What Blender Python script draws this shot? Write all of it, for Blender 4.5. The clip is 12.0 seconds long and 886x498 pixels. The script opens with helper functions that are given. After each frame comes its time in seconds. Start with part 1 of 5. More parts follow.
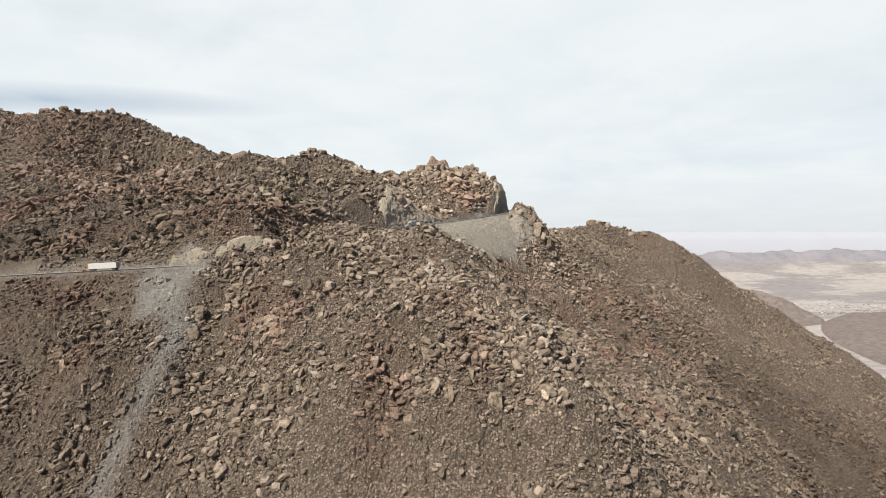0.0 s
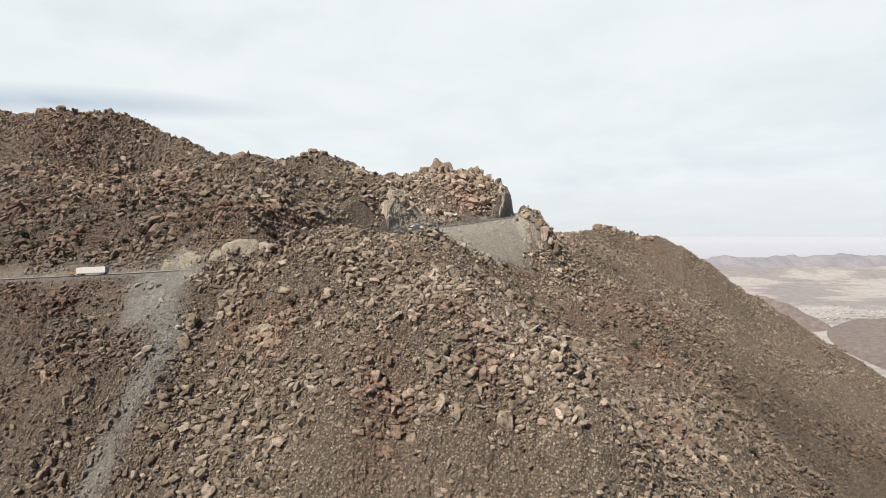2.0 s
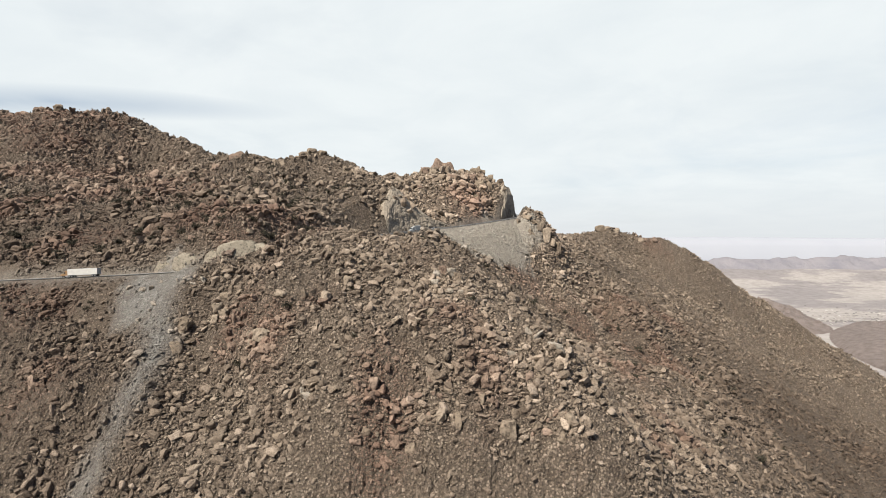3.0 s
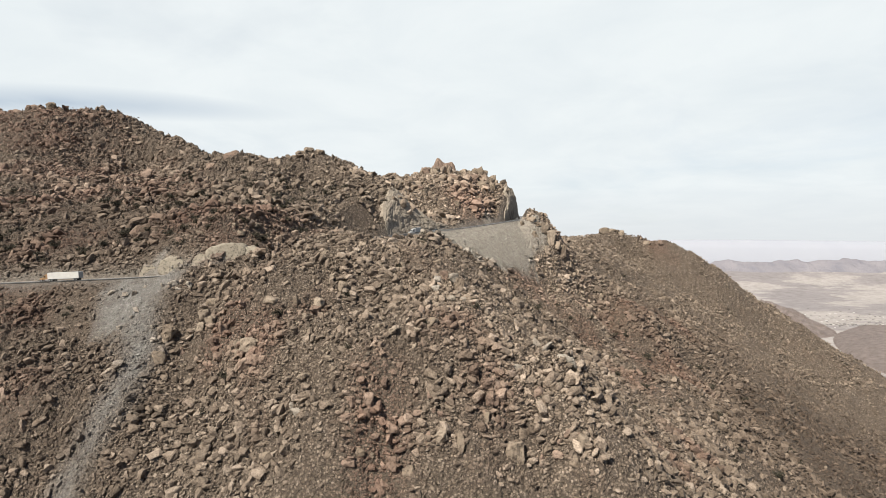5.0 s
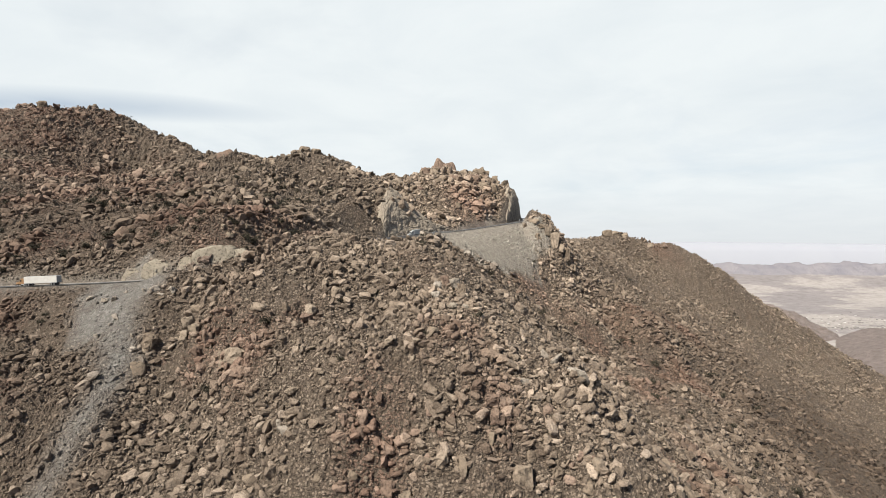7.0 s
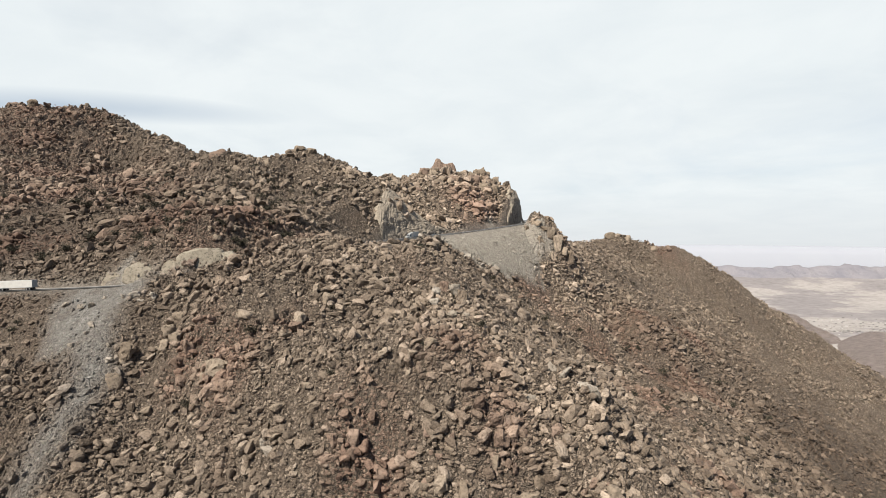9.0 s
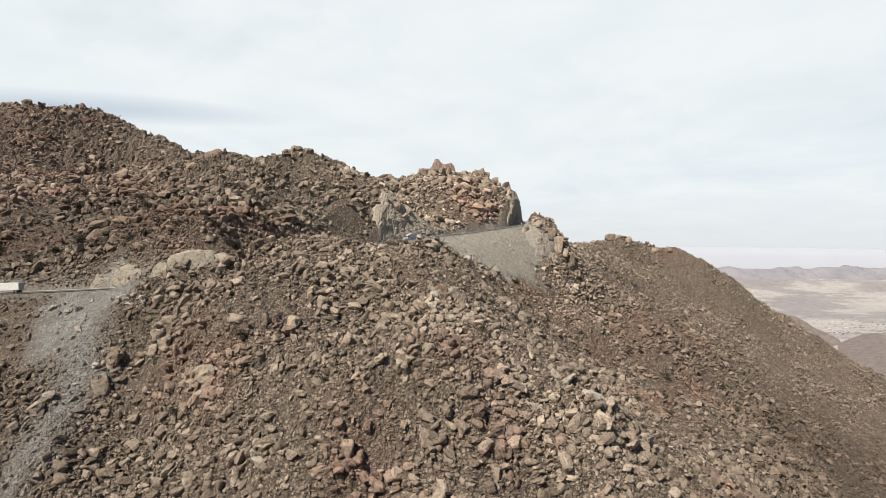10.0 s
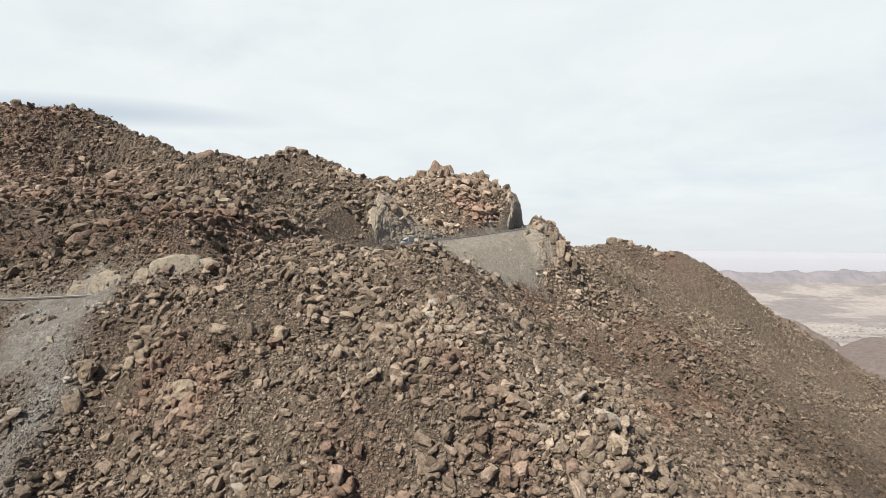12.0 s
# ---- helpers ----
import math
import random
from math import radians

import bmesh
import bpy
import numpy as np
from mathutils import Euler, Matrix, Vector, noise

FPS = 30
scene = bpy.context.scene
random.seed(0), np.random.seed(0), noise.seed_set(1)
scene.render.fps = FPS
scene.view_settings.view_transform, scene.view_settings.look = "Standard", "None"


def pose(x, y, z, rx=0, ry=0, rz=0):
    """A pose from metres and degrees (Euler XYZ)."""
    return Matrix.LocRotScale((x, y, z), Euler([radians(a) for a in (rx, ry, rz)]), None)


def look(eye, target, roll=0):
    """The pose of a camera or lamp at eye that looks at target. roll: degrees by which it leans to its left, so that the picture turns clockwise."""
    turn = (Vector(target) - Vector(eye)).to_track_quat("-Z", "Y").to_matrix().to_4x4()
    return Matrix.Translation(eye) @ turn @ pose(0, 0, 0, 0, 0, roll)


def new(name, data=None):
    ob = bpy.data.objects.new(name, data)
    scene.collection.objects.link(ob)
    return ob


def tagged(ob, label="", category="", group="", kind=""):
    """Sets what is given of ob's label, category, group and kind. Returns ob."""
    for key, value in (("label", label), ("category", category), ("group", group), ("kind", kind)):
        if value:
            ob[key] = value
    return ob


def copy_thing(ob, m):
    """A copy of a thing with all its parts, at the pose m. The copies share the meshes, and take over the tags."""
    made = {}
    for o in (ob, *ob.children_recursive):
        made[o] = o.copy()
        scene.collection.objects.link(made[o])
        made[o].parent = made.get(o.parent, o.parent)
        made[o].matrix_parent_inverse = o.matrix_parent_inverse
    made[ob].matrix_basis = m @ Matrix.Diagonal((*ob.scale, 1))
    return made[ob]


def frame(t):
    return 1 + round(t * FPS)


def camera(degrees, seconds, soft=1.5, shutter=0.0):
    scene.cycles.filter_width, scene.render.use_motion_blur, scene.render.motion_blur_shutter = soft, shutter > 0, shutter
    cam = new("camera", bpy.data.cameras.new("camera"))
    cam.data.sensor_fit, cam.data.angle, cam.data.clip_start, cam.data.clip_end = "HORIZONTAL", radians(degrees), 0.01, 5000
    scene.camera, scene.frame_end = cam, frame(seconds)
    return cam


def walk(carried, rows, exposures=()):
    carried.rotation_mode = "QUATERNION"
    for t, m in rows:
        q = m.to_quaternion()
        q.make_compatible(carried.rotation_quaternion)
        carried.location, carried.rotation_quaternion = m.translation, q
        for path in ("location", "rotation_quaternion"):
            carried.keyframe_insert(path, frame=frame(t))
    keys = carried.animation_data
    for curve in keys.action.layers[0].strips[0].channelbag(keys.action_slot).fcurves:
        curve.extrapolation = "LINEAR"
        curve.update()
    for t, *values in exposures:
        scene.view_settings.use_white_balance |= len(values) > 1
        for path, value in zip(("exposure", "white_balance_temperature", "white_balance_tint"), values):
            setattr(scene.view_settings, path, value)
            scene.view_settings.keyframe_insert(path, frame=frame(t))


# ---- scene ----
cam = camera(79.9, 12.0, soft=0.7)
METRES, EYE, TILT, LEAN, TURN = 80.0, 100.0, -2.0, 0.4, 0.0
ROWS = [
    (0.0, 0.0, 0.0, 0.0, 0.0, 0.0, -0.0),
    (0.5, -0.0066, 0.038, 0.0035, 0.07, 0.06, -0.09),
    (1.0, -0.0133, 0.0838, 0.0077, 0.12, 0.14, -0.17),
    (1.5, -0.0167, 0.1233, 0.0105, 0.17, 0.22, -0.21),
    (2.0, -0.0183, 0.1699, 0.014, 0.23, 0.33, -0.29),
    (2.5, -0.0192, 0.2094, 0.0169, 0.27, 0.4, -0.35),
    (3.0, -0.0195, 0.2567, 0.0204, 0.31, 0.44, -0.43),
    (5.0, -0.0238, 0.4329, 0.0344, 0.39, 0.6, -0.62),
    (5.5, -0.0252, 0.4732, 0.0372, 0.39, 0.66, -0.65),
    (6.0, -0.0272, 0.5207, 0.0402, 0.4, 0.7, -0.7),
    (6.5, -0.0287, 0.5602, 0.0414, 0.38, 0.76, -0.7),
    (7.0, -0.0284, 0.6065, 0.0426, 0.36, 0.82, -0.71),
    (9.0, -0.028, 0.7703, 0.051, 0.31, 1.07, -0.8),
    (9.5, -0.0275, 0.805, 0.0533, 0.27, 1.13, -0.8),
    (10.0, -0.027, 0.8451, 0.0543, 0.22, 1.21, -0.81),
    (10.5, -0.0264, 0.8775, 0.0569, 0.19, 1.32, -0.82),
    (11.0, -0.0271, 0.9178, 0.0592, 0.15, 1.44, -0.83),
    (11.5, -0.0282, 0.9531, 0.0608, 0.09, 1.51, -0.84),
    (12.0, -0.0294, 0.9963, 0.0645, 0.04, 1.58, -0.84),
]
walk(cam, [(t, pose(0, 0, EYE, TILT, LEAN, TURN) @ pose(METRES * x, METRES * y, METRES * z, 90 + pitch, roll, yaw)) for t, x, y, z, yaw, pitch, roll in ROWS])

# ---- light ----
scene.view_settings.exposure = 0.92
SUN_AZ, SUN_EL = 230.0, 48.0      # degrees: azimuth of the sun from +x counter-clockwise, and its height
world = bpy.data.worlds.new("sky")
scene.world = world
world.use_nodes = True
wn, wl = world.node_tree.nodes, world.node_tree.links
wn.clear()


def wnode(kind, **values):
    n = wn.new(kind)
    for key, v in values.items():
        n.inputs[key].default_value = v
    return n


def wmath(op, a, b):
    n = wn.new("ShaderNodeMath")
    n.operation = op
    for k, v in enumerate((a, b)):
        if isinstance(v, (int, float)):
            n.inputs[k].default_value = v
        else:
            wl.new(v, n.inputs[k])
    return n.outputs[0]


sky = wn.new("ShaderNodeTexSky")
sky.sky_type, sky.sun_disc = "NISHITA", False
sky.sun_elevation, sky.sun_rotation = radians(SUN_EL), radians(90 - SUN_AZ)
sky.dust_density, sky.altitude = 2.0, 1000
way = wn.new("ShaderNodeTexCoord").outputs["Generated"]
sep = wn.new("ShaderNodeSeparateXYZ")
wl.new(way, sep.inputs[0])
up = wmath("ADD", wmath("MAXIMUM", sep.outputs[2], 0.0), 0.16)
flat = wn.new("ShaderNodeCombineXYZ")
wl.new(wmath("DIVIDE", sep.outputs[0], up), flat.inputs[0])
wl.new(wmath("DIVIDE", sep.outputs[1], up), flat.inputs[1])
broad = wnode("ShaderNodeTexNoise", Scale=0.55, Detail=6.0, Roughness=0.55, Distortion=0.6)
fine = wnode("ShaderNodeTexNoise", Scale=1.7, Detail=7.0, Roughness=0.6, Distortion=0.4)
for n in (broad, fine):
    wl.new(flat.outputs[0], n.inputs["Vector"])
cover = wn.new("ShaderNodeValToRGB")
cover.color_ramp.elements[0].position, cover.color_ramp.elements[1].position = 0.30, 0.46
cover.color_ramp.elements[0].color = (0.78, 0.78, 0.78, 1)
wl.new(broad.outputs["Fac"], cover.inputs[0])
tone = wn.new("ShaderNodeValToRGB")
tone.color_ramp.elements[0].position, tone.color_ramp.elements[1].position = 0.3, 0.62
tone.color_ramp.elements[0].color = (0.795, 0.855, 0.885, 1)
tone.color_ramp.elements[1].color = (0.87, 0.92, 0.935, 1)
wl.new(fine.outputs["Fac"], tone.inputs[0])
blue = wn.new("ShaderNodeVectorMath")
blue.operation = "SCALE"
blue.inputs["Scale"].default_value = 0.11
wl.new(sky.outputs[0], blue.inputs[0])
mixed = wn.new("ShaderNodeMix")
mixed.data_type = "RGBA"
gap_at = wn.new("ShaderNodeMapping")
gap_at.vector_type = "TEXTURE"
gap_at.inputs["Location"].default_value = (-1.65, 2.2, 0)
gap_at.inputs["Rotation"].default_value = (0, 0, 0.34)
gap_at.inputs["Scale"].default_value = (1.0, 0.2, 1)
wl.new(flat.outputs[0], gap_at.inputs["Vector"])
gap_in = wn.new("ShaderNodeTexGradient")
gap_in.gradient_type = "SPHERICAL"
wl.new(gap_at.outputs[0], gap_in.inputs["Vector"])
thin = wmath("MULTIPLY", gap_in.outputs["Fac"], wmath("MULTIPLY", fine.outputs["Fac"], 1.1))
north = wn.new("ShaderNodeMapRange")
north.interpolation_type = "SMOOTHSTEP"
north.inputs["From Min"].default_value, north.inputs["From Max"].default_value = -0.1, 0.6
wl.new(sep.outputs[1], north.inputs["Value"])
wl.new(wmath("MULTIPLY", wmath("SUBTRACT", cover.outputs[0], thin), north.outputs[0]), mixed.inputs["Factor"])
wl.new(blue.outputs[0], mixed.inputs["A"])
wl.new(tone.outputs[0], mixed.inputs["B"])
low = wn.new("ShaderNodeMapRange")
low.inputs["From Min"].default_value, low.inputs["From Max"].default_value = -0.02, 0.09
low.inputs["To Min"].default_value, low.inputs["To Max"].default_value = 0.85, 0.0
wl.new(sep.outputs[2], low.inputs["Value"])
dusty = wn.new("ShaderNodeMix")
dusty.data_type = "RGBA"
dusty.inputs["B"].default_value = (0.745, 0.77, 0.79, 1)
wl.new(low.outputs[0], dusty.inputs["Factor"])
wl.new(mixed.outputs["Result"], dusty.inputs["A"])
back = wn.new("ShaderNodeBackground")
back.inputs["Strength"].default_value = 0.527
wl.new(dusty.outputs["Result"], back.inputs["Color"])
wl.new(back.outputs[0], wn.new("ShaderNodeOutputWorld").inputs[0])

sun = new("sun", bpy.data.lights.new("sun", "SUN"))
sun.data.energy, sun.data.angle, sun.data.color = 5.0, radians(1.2), (1.0, 0.94, 0.84)
sun.matrix_world = look((0, 0, 0), (-math.cos(radians(SUN_AZ)) * math.cos(radians(SUN_EL)), -math.sin(radians(SUN_AZ)) * math.cos(radians(SUN_EL)), -math.sin(radians(SUN_EL))))
sun.location = (-300, -200, 600)

# ---- landform ----
# Crests, shoulders, feet and gullies of the mountainside, as lines of x, y, height.
FORMS = {
    "left_crest": [(-800, 800, 275), (-651, 730, 279), (-580, 700, 261), (-547, 690, 247), (-487, 650, 236), (-438, 622, 241), (-429, 640, 234), (-408, 646, 244), (-374, 650, 236), (-359, 650, 231),
                   (-318, 620, 210), (-271, 570, 190), (-237, 540, 179), (-203, 505, 168), (-177, 478, 168), (-156, 470, 161), (-141, 468, 158), (-124, 462, 165), (-112, 461, 169), (-95, 452, 161),
                   (-81, 440, 153), (-66, 432, 146), (-57, 428, 142)],
    "bend_brow": [(-62, 398, 129), (-52, 408, 135), (-42, 420, 134)],
    "left_back": [(-700, 900, 120), (-400, 800, 140), (-200, 640, 100), (-90, 560, 110), (-60, 640, 90)],
    "left_shoulder": [(-620, 560, 185), (-480, 520, 168), (-360, 480, 155), (-354, 555, 164), (-322, 590, 170), (-196, 456, 148), (-136, 409, 142), (-98, 424, 138), (-65, 412, 133)],
    "left_foot": [(-560, 380, 103), (-330, 330, 97), (-236, 325, 98), (-185, 334, 106), (-150, 318, 104), (-109, 297, 110), (-75, 309, 107), (-60, 345, 105)],
    "crag_crest": [(-61, 495, 150), (-52, 520, 151), (-36, 530, 155), (-22, 536, 153), (-10, 536, 155), (10, 536, 153), (31, 534, 155), (43, 525, 149), (52, 513, 144), (56, 508, 140)],
    "crag_back": [(-40, 620, 100), (40, 600, 90), (90, 560, 70)],
    "crag_face": [(-34, 440, 116), (-5, 462, 126), (2, 470, 131), (35, 498, 139)],
    "spur_crest": [(-98, 259, 81.5), (-84, 262, 86.5), (-70, 266, 92), (-60, 283, 100.8), (-47, 287, 102.2), (-38, 288, 101.3), (-29, 288, 98.6), (-22, 288, 97.8), (-11, 280, 96), (-4, 262, 90), (2, 238, 80), (22, 224, 70)],
    "spur_back": [(-55, 318, 93), (-25, 330, 94), (10, 320, 82)],
    "spur_face_high": [(-151, 263, 70), (-126, 252, 73), (-112, 254, 77), (-88, 249, 78), (-70, 247, 82), (-53, 242, 75), (-30, 236, 72), (-12, 226, 75), (10, 219, 72)],
    "spur_face_mid": [(-146, 245, 55), (-124, 239, 58), (-107, 244, 58), (-84, 235, 62), (-62, 228, 67), (-43, 222, 69), (-20, 211, 68), (-6, 205, 64), (9, 204, 63), (28, 212, 62), (37, 212, 63)],
    "spur_face_low": [(-146, 217, 42), (-119, 221, 44), (-93, 221, 38), (-72, 216, 44), (-53, 210, 48), (-28, 198, 47), (-1, 192, 48), (33, 192, 50), (48, 200, 46)],
    "spur_foot": [(-200, 214, 26), (-140, 209, 24), (-100, 205, 23), (-61, 201, 31), (-24, 192, 29), (9, 180, 34), (25, 182, 34), (40, 179, 38), (60, 188, 33)],
    "spur_base": [(-260, 130, -50), (-130, 130, -55), (0, 110, -45), (60, 120, -40), (130, 170, -55)],
    "spur_flank": [(25, 289, 69), (45, 260, 50), (70, 225, 28), (85, 190, 2)],
    "below_road": [(-330, 275, 66), (-260, 262, 62), (-181, 254, 65), (-178, 267, 70)],
    "talus": [(28, 440, 95), (34, 412, 79), (42, 385, 63), (52, 355, 46)],
    "knob": [(62, 483, 112), (69, 478, 116), (79, 477, 110), (90, 478, 101), (98, 481, 90), (106, 486, 79)],
    "knob_face": [(77, 466, 93), (101, 472, 68)],
    "hollow": [(75, 441, 56), (100, 425, 47), (93, 390, 26), (98, 266, 15), (130, 255, -10)],
    "east_slope": [(140, 452, 45), (168, 449, 27), (131, 452, 30), (116, 367, 14), (130, 336, 13), (181, 413, -2), (210, 465, 9), (238, 350, -47), (240, 260, -90)],
    "east_crest": [(125, 560, 92), (150, 640, 97), (178, 712, 97), (197, 735, 100), (220, 741, 107), (237, 738, 103), (248, 735, 98), (280, 725, 96), (309, 712, 81), (344, 705, 58), (389, 718, 27),
                   (430, 735, 5), (460, 720, -18), (485, 700, -40), (512, 685, -59), (541, 665, -81), (576, 640, -108), (700, 610, -180), (900, 560, -290)],
    "east_gully": [(150, 520, 62), (195, 610, 66), (228, 690, 66)],
    "east_face": [(234, 702, 63), (285, 692, 56), (330, 662, 16), (403, 668, -28), (450, 635, -53), (418, 571, -81), (380, 460, -90), (520, 520, -130)],
    "east_back": [(220, 860, 20), (400, 840, -80), (600, 760, -190)],
    "valley": [(-700, 100, -20), (-400, 60, -70), (-150, 0, -110), (100, 0, -110), (350, 150, -150), (700, 300, -240), (0, -300, -90), (-500, -300, -20), (600, -300, -150)],
}
ROAD = [(-420, 302, 68), (-300, 292, 73.5), (-240, 286, 77), (-191, 281, 79.5), (-145, 275, 82), (-116, 272, 84.5), (-94, 283, 89), (-75, 310, 93.4), (-56, 348, 97.6), (-43, 378, 100.5),
        (-24, 402, 103.2), (5, 430, 107.0), (32, 462, 111.2), (57, 494, 115.5), (72, 530, 119), (70, 575, 122)]


def densify(line, step):
    pts = []
    for a, b in zip(line, line[1:]):
        a, b = np.array(a, float), np.array(b, float)
        n = max(1, int(np.linalg.norm((b - a)[:2]) / step))
        pts += [a + (b - a) * k / n for k in range(n)]
    return np.array(pts + [np.array(line[-1], float)])


def smooth_line(line, step):
    """A rounded line through the given places (Catmull-Rom)."""
    p = np.array([line[0], *line, line[-1]], float)
    out = []
    for k in range(1, len(p) - 2):
        n = max(2, int(np.linalg.norm(p[k + 1] - p[k]) / step))
        for u in np.arange(n) / n:
            a, b, c, d = p[k - 1 : k + 3]
            out.append(0.5 * (2 * b + (c - a) * u + (2 * a - 5 * b + 4 * c - d) * u**2 + (3 * b - a - 3 * c + d) * u**3))
    return np.array(out + [p[-1]])


def lattice(ix, iy, seed):
    h = (ix.astype(np.int64) * 374761393 + iy.astype(np.int64) * 668265263 + seed * 1442695041) & 0xFFFFFFFF
    h = ((h ^ (h >> 13)) * 1274126177) & 0xFFFFFFFF
    return ((h ^ (h >> 16)) & 0xFFFF) / 65535.0


def value_noise(x, y, seed):
    ix, iy = np.floor(x), np.floor(y)
    u, v = x - ix, y - iy
    u, v = u * u * (3 - 2 * u), v * v * (3 - 2 * v)
    a, b = lattice(ix, iy, seed), lattice(ix + 1, iy, seed)
    c, d = lattice(ix, iy + 1, seed), lattice(ix + 1, iy + 1, seed)
    return (a * (1 - u) + b * u) * (1 - v) + (c * (1 - u) + d * u) * v


def fbm(x, y, size, octaves=4, seed=0, ridged=False):
    total, amp, norm = 0, 1.0, 0
    for k in range(octaves):
        n = value_noise(x * 2**k / size + 17.3 * k, y * 2**k / size - 9.1 * k, seed + k)
        n = 1 - np.abs(2 * n - 1) if ridged else n
        total, norm, amp = total + amp * n, norm + amp, amp * 0.5
    return total / norm


KNOTS = np.concatenate([densify(line, 22.0) for line in FORMS.values()])
_, first = np.unique(KNOTS[:, :2].round(0), axis=0, return_index=True)
KNOTS = KNOTS[np.sort(first)]
gap = np.linalg.norm(KNOTS[:, None, :2] - KNOTS[None, :, :2], axis=-1)
SIZE = len(KNOTS)
system = np.zeros((SIZE + 3, SIZE + 3))
system[:SIZE, :SIZE] = -np.sqrt(gap**2 + 36.0) + 0.25 * np.eye(SIZE) * -1
system[:SIZE, SIZE:] = np.c_[np.ones(SIZE), KNOTS[:, :2] / 100]
system[SIZE:, :SIZE] = system[:SIZE, SIZE:].T
WEIGHTS = np.linalg.solve(system, np.r_[KNOTS[:, 2], 0, 0, 0])
ROAD_LINE = smooth_line(ROAD, 8.0)


def near_line(x, y, line):
    """The distance in plan to a line of many places, and the line's height at the nearest one."""
    if x.size < 50:
        a, ab = line[:-1, None], np.diff(line, axis=0)[:, None]
        u = np.clip(((x - a[..., 0]) * ab[..., 0] + (y - a[..., 1]) * ab[..., 1]) / np.maximum(ab[..., 0] ** 2 + ab[..., 1] ** 2, 1e-9), 0, 1)
        d = np.hypot(x - a[..., 0] - u * ab[..., 0], y - a[..., 1] - u * ab[..., 1])
        k, n = d.argmin(0), np.arange(x.size)
        return d[k, n], (a[..., 2] + u * ab[..., 2])[k, n]
    best, height = np.full(x.shape, 1e9), np.zeros(x.shape)
    for a, b in zip(line, line[1:]):
        ab = b[:2] - a[:2]
        u = np.clip(((x - a[0]) * ab[0] + (y - a[1]) * ab[1]) / max(ab @ ab, 1e-9), 0, 1)
        d = np.hypot(x - a[0] - u * ab[0], y - a[1] - u * ab[1])
        less = d < best
        best = np.where(less, d, best)
        height = np.where(less, a[2] + u * (b[2] - a[2]), height)
    return best, height


def packed(x, y, size, seed):
    """Broken stones packed side by side: each with its own height and tilt, clefts between them (about -0.5 to 0.5)."""
    u = x / size + 0.25 * value_noise(x * 1.3 / size, y * 1.3 / size, seed + 5)
    v = y / size + 0.25 * value_noise(x * 1.3 / size, y * 1.3 / size, seed + 6)
    iu, iv = np.floor(u), np.floor(v)
    first, second, top = np.full(np.shape(x), 9.0), np.full(np.shape(x), 9.0), np.zeros(np.shape(x))
    for di in (-1, 0, 1):
        for dj in (-1, 0, 1):
            a, b = iu + di, iv + dj
            p, q = u - a - lattice(a, b, seed), v - b - lattice(a, b, seed + 1)
            d = np.sqrt(p * p + q * q)
            own = 0.75 * lattice(a, b, seed + 2) + 0.9 * p * (lattice(a, b, seed + 3) - 0.5) + 0.9 * q * (lattice(a, b, seed + 4) - 0.5)
            less = d < first
            second = np.minimum(np.maximum(first, d), second)
            top = np.where(less, own, top)
            first = np.minimum(first, d)
    return (0.35 + 0.65 * top) * np.minimum((second - first) * 4.5, 1) ** 0.6 - 0.5


def bare_land(x, y):
    shape = x.shape
    x, y = x.ravel(), y.ravel()
    out = np.empty(len(x))
    for k in range(0, len(x), 20000):
        xs, ys = x[k : k + 20000, None], y[k : k + 20000, None]
        r = -np.sqrt((xs - KNOTS[:, 0]) ** 2 + (ys - KNOTS[:, 1]) ** 2 + 36.0)
        out[k : k + 20000] = r @ WEIGHTS[:SIZE] + WEIGHTS[SIZE] + (WEIGHTS[SIZE + 1] * xs + WEIGHTS[SIZE + 2] * ys)[:, 0] / 100
    return out.reshape(shape)


CHUTE = np.array([(-132, 268, 16), (-130, 256, 13), (-127, 247, 9), (-121, 238, 5), (-119, 230, 3), (-121, 218, 4), (-125, 207, 4), (-127, 196, 4), (-130, 182, 5)], float)
TALUS = np.array([(46, 456, 20), (40, 444, 13), (33, 432, 6)], float)
TALUS_TOP = np.array([(-17, 397, 7), (8, 413, 13), (32, 437, 15), (62, 470, 14)], float)


# Feet of the blasted walls beside the road, in plan, with the reach of bare stone.
FACE_WEST = np.array([(-46, 390, 5), (-38, 398, 9), (-22, 414, 7), (-8, 428, 4)], float)
BANK = np.array([(-235, 294, 2), (-190, 289, 3), (-150, 284, 3.5), (-122, 282, 3)], float)
FACE_EAST = np.array([(44, 488, 5), (54, 500, 6), (64, 524, 6)], float)


def along(x, y, lines):
    """How far a place lies within the given strips of ground (0 to 1), with ragged edges."""
    wob = 1 + 1.5 * (fbm(x, y, 10, 4, 40) - 0.5)
    out = np.zeros(x.shape)
    for line in lines:
        d, half = near_line(x, y, line)
        out = np.maximum(out, np.clip((half * wob - d) / 10.0 + 0.5, 0, 1))
    return out


def scree(x, y):
    """Where grey crushed stone lies, below the road and in the chute (0 to 1)."""
    wob = 1 + 0.7 * (fbm(x, y, 12, 3, 40) - 0.5)
    out = along(x, y, (CHUTE, TALUS, TALUS_TOP))
    d, _ = near_line(x, y, ROAD_LINE)
    out = np.maximum(out, 0.4 * np.clip((11 * wob - d) / 5.0, 0, 1))
    return out * np.clip(0.5 + 1.0 * fbm(x, y, 7, 3, 44), 0, 1)


